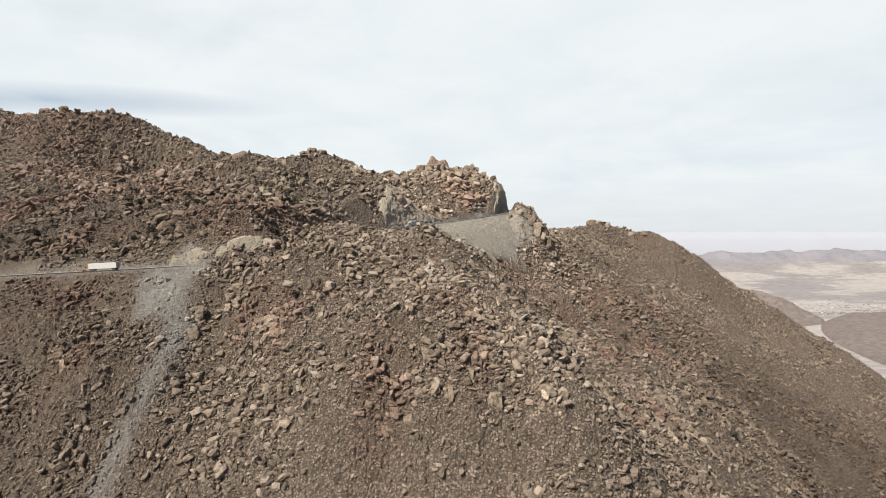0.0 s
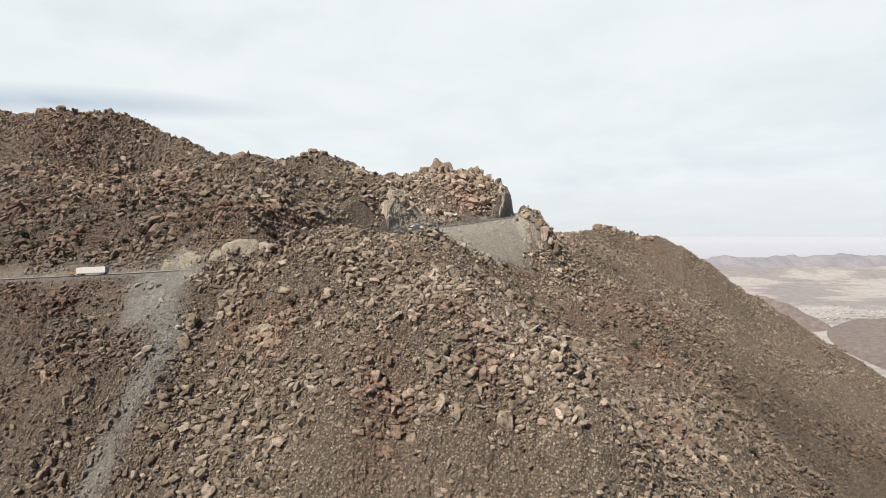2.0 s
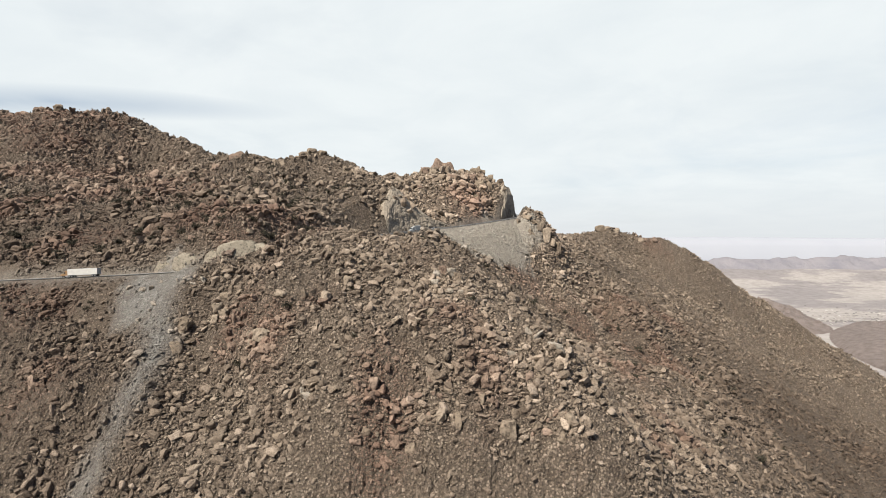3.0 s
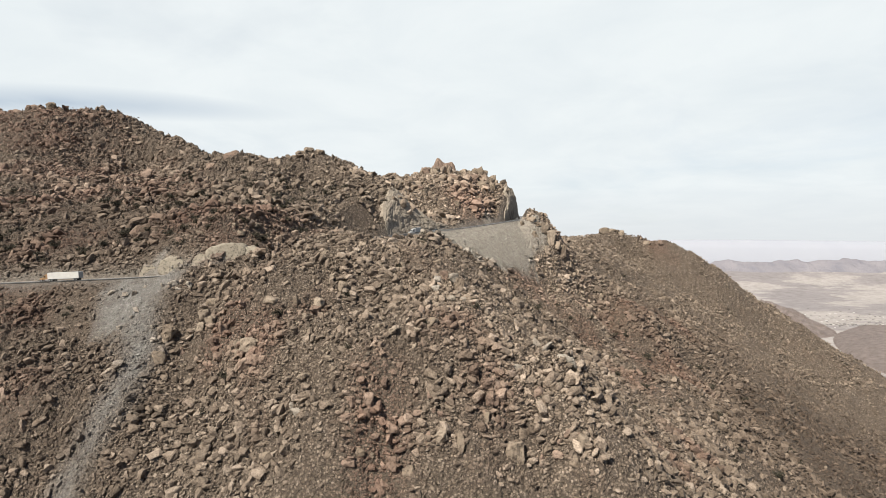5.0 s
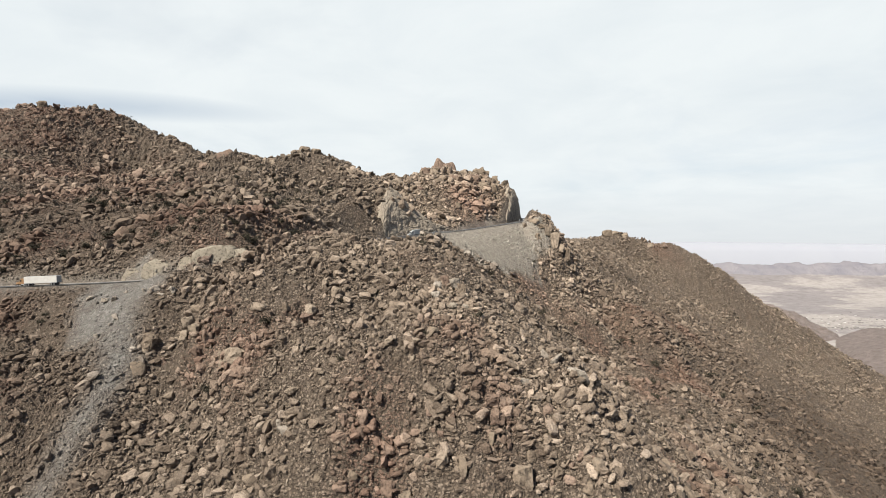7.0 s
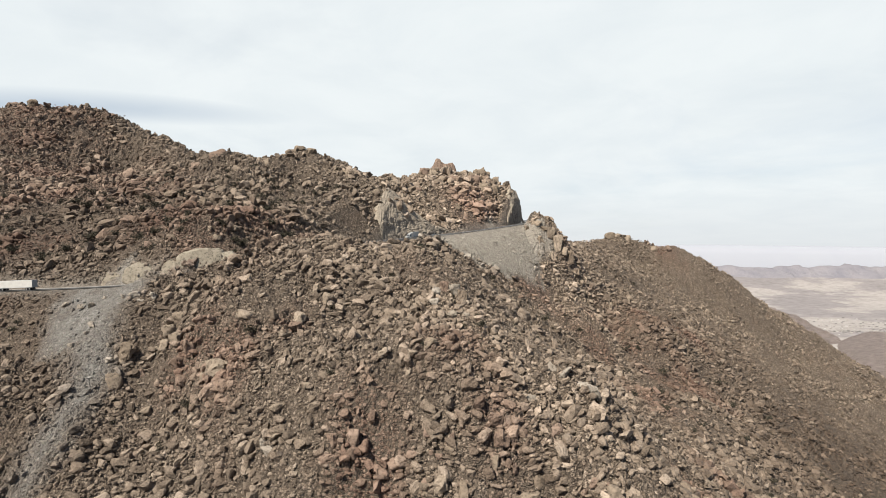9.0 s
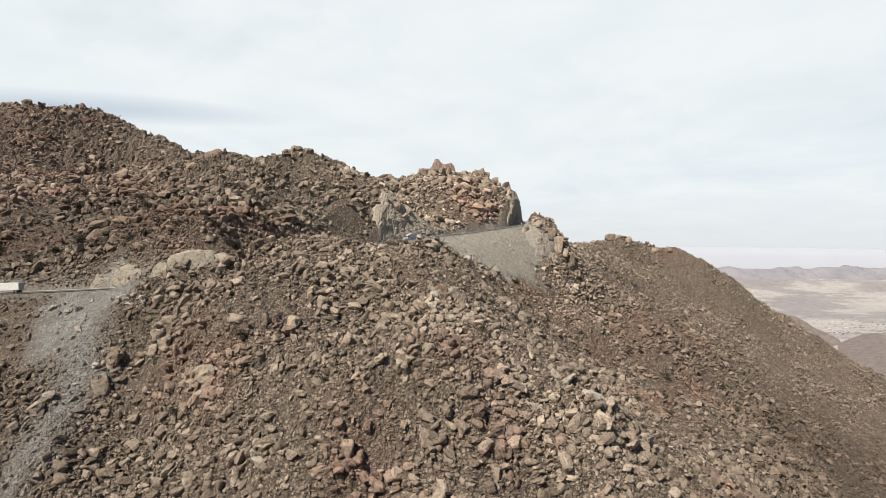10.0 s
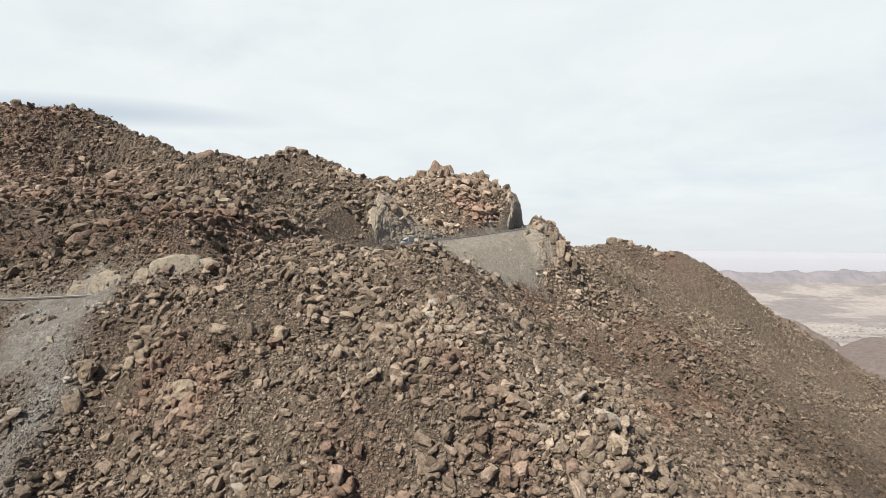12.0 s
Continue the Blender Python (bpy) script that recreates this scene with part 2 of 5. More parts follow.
# Jointed outcrops that stand out of the rubble: x, y, reach.
OUTCROPS = [(-88, 238, 9), (-74, 228, 8), (-70, 226, 8), (-112, 243, 6), (-98, 246, 7), (-52, 238, 6), (-26, 197, 8), (-14, 194, 8), (-4, 192, 8), (14, 195, 8), (24, 187, 8), (36, 184, 6), (2, 244, 6), (-160, 225, 6),
            (-105, 305, 12), (-88, 308, 12), (-120, 312, 10)]


def land(x, y):
    """Height of the finished ground."""
    x, y = np.asarray(x, float), np.asarray(y, float)
    h = bare_land(x, y)
    grey = scree(x, y)
    rough = 1 - 0.85 * grey
    far = np.clip((y - 300) / 250, 0, 1)
    broken = np.clip((y - 160) / 15, 0, 1) * np.clip((900 - np.abs(x)) / 60, 0, 1)
    h = h + rough * (fbm(x, y, 34, 3, 1, True) - 0.6) * (4 + 4 * far)
    h = h + rough * (fbm(x, y, 9, 3, 5, True) - 0.6) * (2.6 + 2.0 * far) * (0.3 + 0.7 * broken)
    h = h + (0.3 + 0.7 * rough) * (fbm(x, y, 2.6, 2, 9) - 0.5) * 0.9 * broken
    clump = np.clip(2.6 * fbm(x, y, 26, 3, 35) - 0.6 + 0.5 * np.clip((-100 - x) / 60, 0, 1) * np.clip((y - 310) / 60, 0, 1), 0, 1)
    crag = np.clip((x + 66) / 12, 0, 1) * np.clip((62 - x) / 8, 0, 1) * np.clip((y - 436) / 14, 0, 1)
    high_crest = np.clip((y - 520) / 60, 0, 1) * np.clip((-230 - x) / 40, 0, 1)
    clump = np.maximum(clump, np.maximum(crag, 0.85 * high_crest))
    jointed = np.zeros(x.shape)
    for cx, cy, reach in OUTCROPS:
        jointed = np.maximum(jointed, np.clip(1.3 - np.hypot(x - cx, y - cy) / reach + 0.9 * (fbm(x, y, 7, 3, 77) - 0.5), 0, 1))
    h = h + rough * broken * jointed * packed(x, y, 3.9, 71) * 4.8
    h = h + rough * packed(x, y, 9.0, 61) * 6.0 * far * clump * (x < 110)
    calm = 1 - 0.4 * np.clip((x - 85) / 30, 0, 1)
    h = h + rough * broken * calm * packed(x, y, 4.3, 31) * (4.0 + 1.0 * far) * clump
    h = h + broken * (0.12 + 0.88 * rough) * packed(x, y, 2.0, 41) * (1.45 + 0.5 * far) * calm
    d, z = near_line(x, y, ROAD_LINE)
    w = 6.2
    out = np.maximum(d - w, 0)
    steep = 1.0 + 1.9 * np.clip((y - 378) / 14, 0, 1) * np.clip((-8 - x) / 15, 0, 1) * (0.35 + 0.65 * np.clip((x + 50) / 8, 0, 1)) + 0.35 * np.clip((x + 20) / 20, 0, 1) + 5 * np.clip((x - 40) / 10, 0, 1)
    cut = z + out * steep + 0.25 * np.maximum(out - 6, 0) ** 1.3
    fill = z - 0.35 - out * 0.8 - 0.13 * np.maximum(out - 8, 0) ** 1.5
    verge = z - 0.6 - 0.05 * out
    outer = (x > -49) & (x < 5) & (y > 335) & (y < 412) & (d < 34) & (x + 0.75 * (393 - y) > -31.3)
    h = np.where(outer, np.minimum(h, verge), h)
    near = d < 45
    h = np.where(near, np.minimum(h, cut), h)
    h = np.where(d < 50, np.maximum(h, fill), h)
    return np.where(d < w, z - 0.25, h)


# Outcrops of rusty stone: x, y, reach.
RUSTY = [(-100, 312, 38), (-75, 300, 20), (-250, 430, 60), (-330, 500, 70), (-420, 600, 80), (-500, 650, 70), (20, 475, 26), (66, 428, 26), (138, 447, 36), (112, 335, 26),
         (-24, 196, 16), (12, 196, 14), (-74, 229, 14), (-88, 238, 10), (-195, 265, 26), (-160, 225, 18), (-52, 238, 12), (0, 215, 16), (-210, 320, 24), (275, 722, 26), (95, 402, 16), (150, 398, 30), (122, 362, 14), (-150, 330, 30), (-300, 380, 50), (-200, 400, 40), (190, 480, 24), (75, 230, 14), (100, 260, 14)]


PALE_SLABS = np.array([(-6, 240, 0), (10, 228, 0), (20, 214, 0), (30, 200, 0), (38, 186, 0)], float)


def area_tone(x, y):
    """How light the stone is by area (1 light to 0 dark), with shade painted on the southeast."""
    west = np.clip((-85 - x) / 70, 0, 1) * (1 - 0.85 * np.clip((y - 330) / 80, 0, 1))
    # painted shade of the slope that turns away to the southeast
    southeast = np.clip((x - 85) / 170, 0, 1) * np.clip((620 - y) / 220, 0, 1)
    crag = np.clip((x + 60) / 30, 0, 1) * np.clip((y - 400) / 30, 0, 1) * np.clip((130 - x) / 30, 0, 1)
    slabs = np.clip(1.4 - near_line(x, y, PALE_SLABS)[0] / 12, 0, 1)
    east = 0.25 * np.clip((x - 90) / 40, 0, 1)
    bare = 0.2 * np.maximum(np.maximum(crag, 0.6 * slabs), 0.6 * east)
    return np.clip(0.8 + bare - np.maximum(0.5 * west, 0.8 * southeast) * (0.5 + fbm(x, y, 30, 3, 71)), 0, 1)


def stone_tint(x, y):
    """Where the granite is rusty red (0 to 1)."""
    near = np.zeros(x.shape)
    for cx, cy, reach in RUSTY:
        near = np.maximum(near, np.clip(1.25 - np.hypot(x - cx, y - cy) / reach, 0, 1))
    mottle = fbm(x, y, 16, 4, 66)
    return np.clip(near * (0.52 + 1.1 * mottle) + (mottle - 0.6) * 1.0, 0, 1)


# ---- materials ----
def material(name):
    m = bpy.data.materials.new(name)
    m.use_nodes = True
    b = m.node_tree.nodes["Principled BSDF"]
    b.inputs["Roughness"].default_value = 0.9
    b.inputs["Specular IOR Level"].default_value = 0.25
    return m, m.node_tree.nodes, m.node_tree.links, b


def ramp(nodes, stops):
    r = nodes.new("ShaderNodeValToRGB")
    while len(r.color_ramp.elements) < len(stops):
        r.color_ramp.elements.new(0.5)
    for e, (at, colour) in zip(r.color_ramp.elements, stops):
        e.position, e.color = at, (*colour, 1)
    return r


def blend(nodes, links, mode, fac, a, b):
    n = nodes.new("ShaderNodeMix")
    n.data_type, n.blend_type = "RGBA", mode
    for key, v in (("Factor", fac), ("A", a), ("B", b)):
        if isinstance(v, (int, float)):
            n.inputs[key].default_value = v
        elif isinstance(v, tuple):
            n.inputs[key].default_value = (*v, 1)
        else:
            links.new(v, n.inputs[key])
    return n.outputs["Result"]


def noise_node(nodes, links, place, scale, detail=4.0, rough=0.55):
    n = nodes.new("ShaderNodeTexNoise")
    n.inputs["Scale"].default_value, n.inputs["Detail"].default_value, n.inputs["Roughness"].default_value = scale, detail, rough
    links.new(place, n.inputs["Vector"])
    return n.outputs["Fac"]


def stone(name, loose):
    """Weathered granite; grey and rusty by the mesh's own masks. loose: one tone a stone."""
    m, nodes, links, b = material(name)
    place = nodes.new("ShaderNodeNewGeometry").outputs["Position"]
    if loose:
        own = nodes.new("ShaderNodeNewGeometry").outputs["Random Per Island"]
    else:
        cell = nodes.new("ShaderNodeTexVoronoi")
        cell.inputs["Scale"].default_value = 1.1
        links.new(place, cell.inputs["Vector"])
        own = nodes.new("ShaderNodeSeparateColor")
        links.new(cell.outputs["Color"], own.inputs[0])
        own = own.outputs[0]
    tan = ramp(nodes, [(0.0, (0.1, 0.078, 0.058)), (0.25, (0.14, 0.11, 0.083)), (0.75, (0.19, 0.151, 0.115)), (1.0, (0.275, 0.223, 0.174))])
    rust = ramp(nodes, [(0.0, (0.112, 0.073, 0.054)), (0.5, (0.162, 0.108, 0.08)), (1.0, (0.235, 0.166, 0.126))])
    grey = ramp(nodes, [(0.0, (0.14, 0.132, 0.12)), (0.8, (0.185, 0.175, 0.159)), (1.0, (0.25, 0.237, 0.214))])
    for r in (tan, rust, grey):
        links.new(own, r.inputs[0])
    mask = nodes.new("ShaderNodeVertexColor")
    mask.layer_name = "kind"
    parts = nodes.new("ShaderNodeSeparateColor")
    links.new(mask.outputs[0], parts.inputs[0])
    colour = blend(nodes, links, "MIX", parts.outputs[0], tan.outputs[0], rust.outputs[0])
    colour = blend(nodes, links, "MIX", parts.outputs[1], colour, grey.outputs[0])
    pale = ramp(nodes, [(0.0, (0.275, 0.25, 0.21)), (1.0, (0.325, 0.297, 0.252))])
    links.new(own, pale.inputs[0])
    colour = blend(nodes, links, "MIX", parts.outputs[2], colour, pale.outputs[0])
    # Multiplies in the tone by area, painted southeast shade included.
    skin = ramp(nodes, [(0.0, (0.5, 0.46, 0.44)), (0.8, (0.96, 0.96, 0.96)), (1.0, (1.36, 1.36, 1.36))])
    links.new(mask.outputs["Alpha"], skin.inputs[0])
    colour = blend(nodes, links, "MULTIPLY", 1.0, colour, skin.outputs[0])
    if not loose:
        # Darker colour between the pebbles paints in the shade of the gaps.
        gap_tone = blend(nodes, links, "MIX", parts.outputs[1], (0.088, 0.069, 0.052), (0.165, 0.156, 0.142))
        gap_tone = blend(nodes, links, "MIX", parts.outputs[2], gap_tone, (0.262, 0.236, 0.196))
        pebble = ramp(nodes, [(0.4, (1, 1, 1)), (0.55, (0, 0, 0))])
        links.new(cell.outputs["Distance"], pebble.inputs[0])
        colour = blend(nodes, links, "MIX", pebble.outputs[0], gap_tone, colour)
    grain = noise_node(nodes, links, place, 1.7, 7.0, 0.72)
    stain = noise_node(nodes, links, place, 0.35, 4.0, 0.6)
    g = ramp(nodes, [(0.32, (0.42, 0.41, 0.4)), (0.5, (1.0, 1.0, 1.0)), (0.7, (1.3, 1.29, 1.27))])
    links.new(grain, g.inputs[0])
    s = ramp(nodes, [(0.3, (0.78, 0.75, 0.73)), (0.65, (1.1, 1.1, 1.1))])
    links.new(stain, s.inputs[0])
    colour = blend(nodes, links, "MULTIPLY", 1.0, colour, g.outputs[0])
    colour = blend(nodes, links, "MULTIPLY", 1.0, colour, s.outputs[0])
    links.new(colour, b.inputs["Base Color"])
    bump = nodes.new("ShaderNodeBump")
    bump.inputs["Distance"].default_value = 0.45 if loose else 1.05
    bump.inputs["Strength"].default_value = 1.0
    if loose:
        joints = nodes.new("ShaderNodeTexVoronoi")
        joints.inputs["Scale"].default_value = 1.5
        links.new(place, joints.inputs["Vector"])
        skin_relief = nodes.new("ShaderNodeMath")
        skin_relief.operation = "MULTIPLY_ADD"
        skin_relief.inputs[1].default_value = -0.25
        links.new(joints.outputs["Distance"], skin_relief.inputs[0])
        links.new(noise_node(nodes, links, place, 1.7, 8.0, 0.68), skin_relief.inputs[2])
        links.new(skin_relief.outputs[0], bump.inputs["Height"])
    else:
        lumps = nodes.new("ShaderNodeTexVoronoi")
        lumps.inputs["Scale"].default_value = 1.1
        lumps.feature = "SMOOTH_F1"
        links.new(place, lumps.inputs["Vector"])
        turn = nodes.new("ShaderNodeMath")
        turn.operation = "SUBTRACT"
        turn.inputs[0].default_value = 1.0
        links.new(lumps.outputs["Distance"], turn.inputs[1])
        small = nodes.new("ShaderNodeTexVoronoi")
        small.inputs["Scale"].default_value = 2.7
        links.new(place, small.inputs["Vector"])
        both = nodes.new("ShaderNodeMath")
        both.operation = "MULTIPLY_ADD"
        both.inputs[1].default_value = -0.6
        links.new(small.outputs["Distance"], both.inputs[0])
        links.new(turn.outputs[0], both.inputs[2])
        links.new(both.outputs[0], bump.inputs["Height"])
        bump.inputs["Strength"].default_value = 1.0
    links.new(bump.outputs[0], b.inputs["Normal"])
    b.inputs["Roughness"].default_value = 0.92
    return m


GROUND = stone("granite_slope", False)
ROCK = stone("granite_blocks", True)


def plain_material(name, colours, scale, bump=0.0, rough=0.9):
    m, nodes, links, b = material(name)
    place = nodes.new("ShaderNodeNewGeometry").outputs["Position"]
    r = ramp(nodes, [(0.3 + 0.4 * k / max(1, len(colours) - 1), c) for k, c in enumerate(colours)])
    links.new(noise_node(nodes, links, place, scale, 8.0, 0.6), r.inputs[0])
    links.new(r.outputs[0], b.inputs["Base Color"])
    b.inputs["Roughness"].default_value = rough
    if bump:
        n = nodes.new("ShaderNodeBump")
        n.inputs["Distance"].default_value = bump
        links.new(noise_node(nodes, links, place, scale * 4, 8.0, 0.6), n.inputs["Height"])
        links.new(n.outputs[0], b.inputs["Normal"])
    return m


ASPHALT = plain_material("worn_asphalt", [(0.04, 0.039, 0.037), (0.065, 0.063, 0.06)], 0.4)
CONCRETE = plain_material("pale_concrete", [(0.2, 0.19, 0.172), (0.29, 0.276, 0.252)], 0.7)
# Aerial haze is painted into these base colours, stronger with distance.
HILL = plain_material("hazed_hill_rock", [(0.15, 0.121, 0.108), (0.245, 0.202, 0.183)], 0.05, 16.0)
RANGE = plain_material("hazed_range_rock", [(0.14, 0.135, 0.152), (0.2, 0.187, 0.195)], 0.006, 18.0)
HAZE_RANGE = plain_material("haze_pale_range", [(0.256, 0.266, 0.295), (0.27, 0.28, 0.305)], 0.003)


def sand():
    """Desert floor: pale sand with long darker tongues of gravel."""
    m, nodes, links, b = material("desert_sand")
    place = nodes.new("ShaderNodeNewGeometry").outputs["Position"]
    stretch = nodes.new("ShaderNodeMapping")
    stretch.inputs["Scale"].default_value = (0.0012, 0.0026, 0.001)
    stretch.inputs["Rotation"].default_value = (0, 0, 0.2)
    links.new(place, stretch.inputs["Vector"])
    r = ramp(nodes, [(0.4, (0.172, 0.156, 0.154)), (0.475, (0.19, 0.172, 0.168)), (0.505, (0.24, 0.219, 0.206)), (0.6, (0.255, 0.233, 0.217)), (0.75, (0.28, 0.256, 0.238))])
    links.new(noise_node(nodes, links, stretch.outputs[0], 1.5, 10.0, 0.6), r.inputs[0])
    speck = ramp(nodes, [(0.35, (0.8, 0.79, 0.77)), (0.6, (1.08, 1.08, 1.08))])
    links.new(noise_node(nodes, links, place, 0.02, 8.0, 0.7), speck.inputs[0])
    links.new(blend(nodes, links, "MULTIPLY", 1.0, r.outputs[0], speck.outputs[0]), b.inputs["Base Color"])
    return m


SAND = sand()


def boulder_stone(name, colours):
    """Solid granite with a tone of its own for each boulder."""
    m, nodes, links, b = material(name)
    info = nodes.new("ShaderNodeObjectInfo")
    place = nodes.new("ShaderNodeNewGeometry").outputs["Position"]
    r = ramp(nodes, [(k / (len(colours) - 1), c) for k, c in enumerate(colours)])
    links.new(info.outputs["Random"], r.inputs[0])
    g = ramp(nodes, [(0.34, (0.35, 0.34, 0.33)), (0.47, (0.95, 0.95, 0.95)), (0.7, (1.25, 1.24, 1.22))])
    links.new(noise_node(nodes, links, place, 0.9, 8.0, 0.68), g.inputs[0])
    links.new(blend(nodes, links, "MULTIPLY", 1.0, r.outputs[0], g.outputs[0]), b.inputs["Base Color"])
    bump = nodes.new("ShaderNodeBump")
    bump.inputs["Distance"].default_value, bump.inputs["Strength"].default_value = 0.6, 0.8
    links.new(noise_node(nodes, links, place, 1.3, 8.0, 0.65), bump.inputs["Height"])
    links.new(bump.outputs[0], b.inputs["Normal"])
    return m


BOULDER_STONES = [
    boulder_stone("tan_granite", [(0.13, 0.1, 0.073), (0.18, 0.142, 0.105), (0.23, 0.185, 0.14)]),
    boulder_stone("rusty_granite", [(0.135, 0.094, 0.07), (0.172, 0.122, 0.092), (0.21, 0.153, 0.117)]),
    boulder_stone("grey_granite", [(0.2, 0.17, 0.135), (0.235, 0.203, 0.166), (0.27, 0.238, 0.198)]),
    boulder_stone("fresh_cut_granite", [(0.175, 0.15, 0.115), (0.215, 0.188, 0.146)]),
]
WALL_STONE = boulder_stone("blasted_granite", [(0.215, 0.181, 0.14), (0.235, 0.2, 0.157)])
STONE_WORDS = ["weathered tan granite", "rusty red granite", "pale grey-tan granite", "fresh-cut pale granite"]
TWIG = plain_material("dry_twig", [(0.1, 0.075, 0.05), (0.16, 0.125, 0.09)], 2.0)
LEAF = plain_material("dusty_leaf", [(0.022, 0.02, 0.013), (0.045, 0.039, 0.025)], 1.2)


def paint(name, colour, rough=0.45, metal=0.0):
    m, nodes, links, b = material(name)
    place = nodes.new("ShaderNodeNewGeometry").outputs["Position"]
    g = ramp(nodes, [(0.3, (0.82, 0.81, 0.8)), (0.7, (1.0, 1.0, 1.0))])
    links.new(noise_node(nodes, links, place, 0.8, 6.0, 0.6), g.inputs[0])
    links.new(blend(nodes, links, "MULTIPLY", 1.0, colour, g.outputs[0]), b.inputs["Base Color"])
    b.inputs["Roughness"].default_value, b.inputs["Metallic"].default_value = rough, metal
    return m


WHITE_PAINT, OCHRE_PAINT, GREY_PAINT = paint("white_panel", (0.43, 0.418, 0.39)), paint("ochre_paint", (0.2, 0.118, 0.058)), paint("grey_paint", (0.3, 0.31, 0.31))
DARK_PAINT, RUBBER, STEEL = paint("dark_paint", (0.03, 0.032, 0.036), 0.35), paint("tyre_rubber", (0.025, 0.025, 0.025), 0.85), paint("dull_steel", (0.35, 0.35, 0.35), 0.5, 0.6)
GLASS = paint("dark_window", (0.02, 0.025, 0.03), 0.1)


# ---- the mountainside ----
def mesh_from(name, verts, faces, mat, smooth=False):
    """A mesh object from arrays of places and of triangles or quads."""
    me = bpy.data.meshes.new(name)
    faces = np.asarray(faces, np.int32)
    me.vertices.add(len(verts))
    me.vertices.foreach_set("co", np.asarray(verts, np.float32).ravel())
    me.loops.add(faces.size)
    me.loops.foreach_set("vertex_index", faces.ravel())
    me.polygons.add(len(faces))
    me.polygons.foreach_set("loop_start", np.arange(len(faces), dtype=np.int32) * faces.shape[1])
    me.polygons.foreach_set("use_smooth", np.full(len(faces), smooth))
    me.update(calc_edges=True)
    me.materials.append(mat)
    return new(name, me)


def grid_faces(nx, ny):
    i = (np.arange(ny - 1)[:, None] * nx + np.arange(nx - 1)[None, :]).ravel()
    return np.c_[i, i + 1, i + 1 + nx, i + nx]


def mask_kinds(me, x, y, repeats=1):
    """Writes where the stone is rusty, grey or pale, and its tone by area; repeats: how many vertices share each place.
    """
    layer = me.color_attributes.new("kind", "FLOAT_COLOR", "POINT")
    grey = scree(x, y)
    pale = np.maximum(along(x, y, (TALUS, TALUS_TOP)), 0.4 * along(x, y, (BANK,)))
    values = np.c_[stone_tint(x, y), grey, pale, area_tone(x, y) * (1 - grey) + 0.8 * grey].astype(np.float32)
    layer.data.foreach_set("color", np.repeat(values, repeats, axis=0).ravel())


def spaced(*stretches):
    return np.concatenate([np.arange(a, b, step) for a, b, step in stretches])


gx = spaced((-900, -520, 8), (-520, -420, 3), (-420, -220, 1.3), (-220, 110, 0.86), (110, 480, 1.9), (480, 1000, 8))
gy = spaced((-420, 145, 12), (145, 163, 2), (163, 318, 0.84), (318, 430, 1.4), (430, 545, 1.15), (545, 760, 3.0), (760, 780, 5), (780, 960, 12))
X, Y = np.meshgrid(gx, gy)
Z = land(X, Y)
mountain = mesh_from("ground", np.c_[X.ravel(), Y.ravel(), Z.ravel()], grid_faces(len(gx), len(gy)), GROUND, False)
mask_kinds(mountain.data, X.ravel(), Y.ravel())
tagged(mountain, "steep tan granite mountainside strewn with broken rock", "mountainside", kind="structure")


# ---- the desert and the far hills ----
PLAIN = -300.0


def plain_height(x, y):
    """The plain, rising in a long apron of sand towards the far range."""
    return PLAIN + 6 * fbm(x, y, 500, 3, 80) + 146 * np.clip((y - 3300) / 1300, 0, 1) ** 2


px = spaced((-4800, -1200, 200), (-1200, 1200, 60), (1200, 6600, 90))
py = spaced((-3000, 900, 200), (900, 4950, 50))
X, Y = np.meshgrid(px, py)
plain = mesh_from("desert_plain", np.c_[X.ravel(), Y.ravel(), plain_height(X, Y).ravel()], grid_faces(len(px), len(py)), SAND, True)
tagged(plain, "pale sandy desert plain far below the mountain", "desert", kind="structure")


def hill(name, cx, cy, rx, ry, high, seed, mat, label, step, ridge=0.5, size=0.5, power=0.75):
    """A rocky hill that stands on the plain, cut by ravines."""
    xs, ys = np.arange(cx - rx, cx + rx, step), np.arange(cy - ry, cy + ry, step)
    X, Y = np.meshgrid(xs, ys)
    warp = 0.7 * ridge * (fbm(X, Y, ry * 0.8, 3, seed + 9) - 0.5)
    inside = 1 - np.sqrt(((X - cx) / rx) ** 2 + ((Y - cy) / ry) ** 2)
    r = np.clip(inside + warp * np.clip(4 * inside, 0, 1), 0, 1)
    rough = 1 - ridge + ridge * 2.0 * (fbm(X, Y, min(rx, ry) * size, 5, seed, True) - 0.1)
    Z = plain_height(X, Y) - 6 + high * r**power * rough
    ob = mesh_from(name, np.c_[X.ravel(), Y.ravel(), Z.ravel()], grid_faces(len(xs), len(ys)), mat, True)
    return tagged(ob, label, "hill", kind="structure")


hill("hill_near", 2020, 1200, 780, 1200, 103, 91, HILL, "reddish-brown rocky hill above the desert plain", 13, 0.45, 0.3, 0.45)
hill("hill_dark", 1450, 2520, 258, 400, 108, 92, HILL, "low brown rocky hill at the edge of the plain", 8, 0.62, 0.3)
# Both far strips carry their haze as pale, bluish base colour.
hill("far_range", 3300, 4620, 3600, 230, 62, 93, RANGE, "long mountain range across the desert, haze painted into its mauve-grey colour", 24, 0.75, 0.8, 1.3)
hill("farthest_range", 2500, 4900, 9000, 200, 245, 94, HAZE_RANGE, "far strip on the horizon, painted pale as haze", 60, 0.0, 3.0, 0.4)


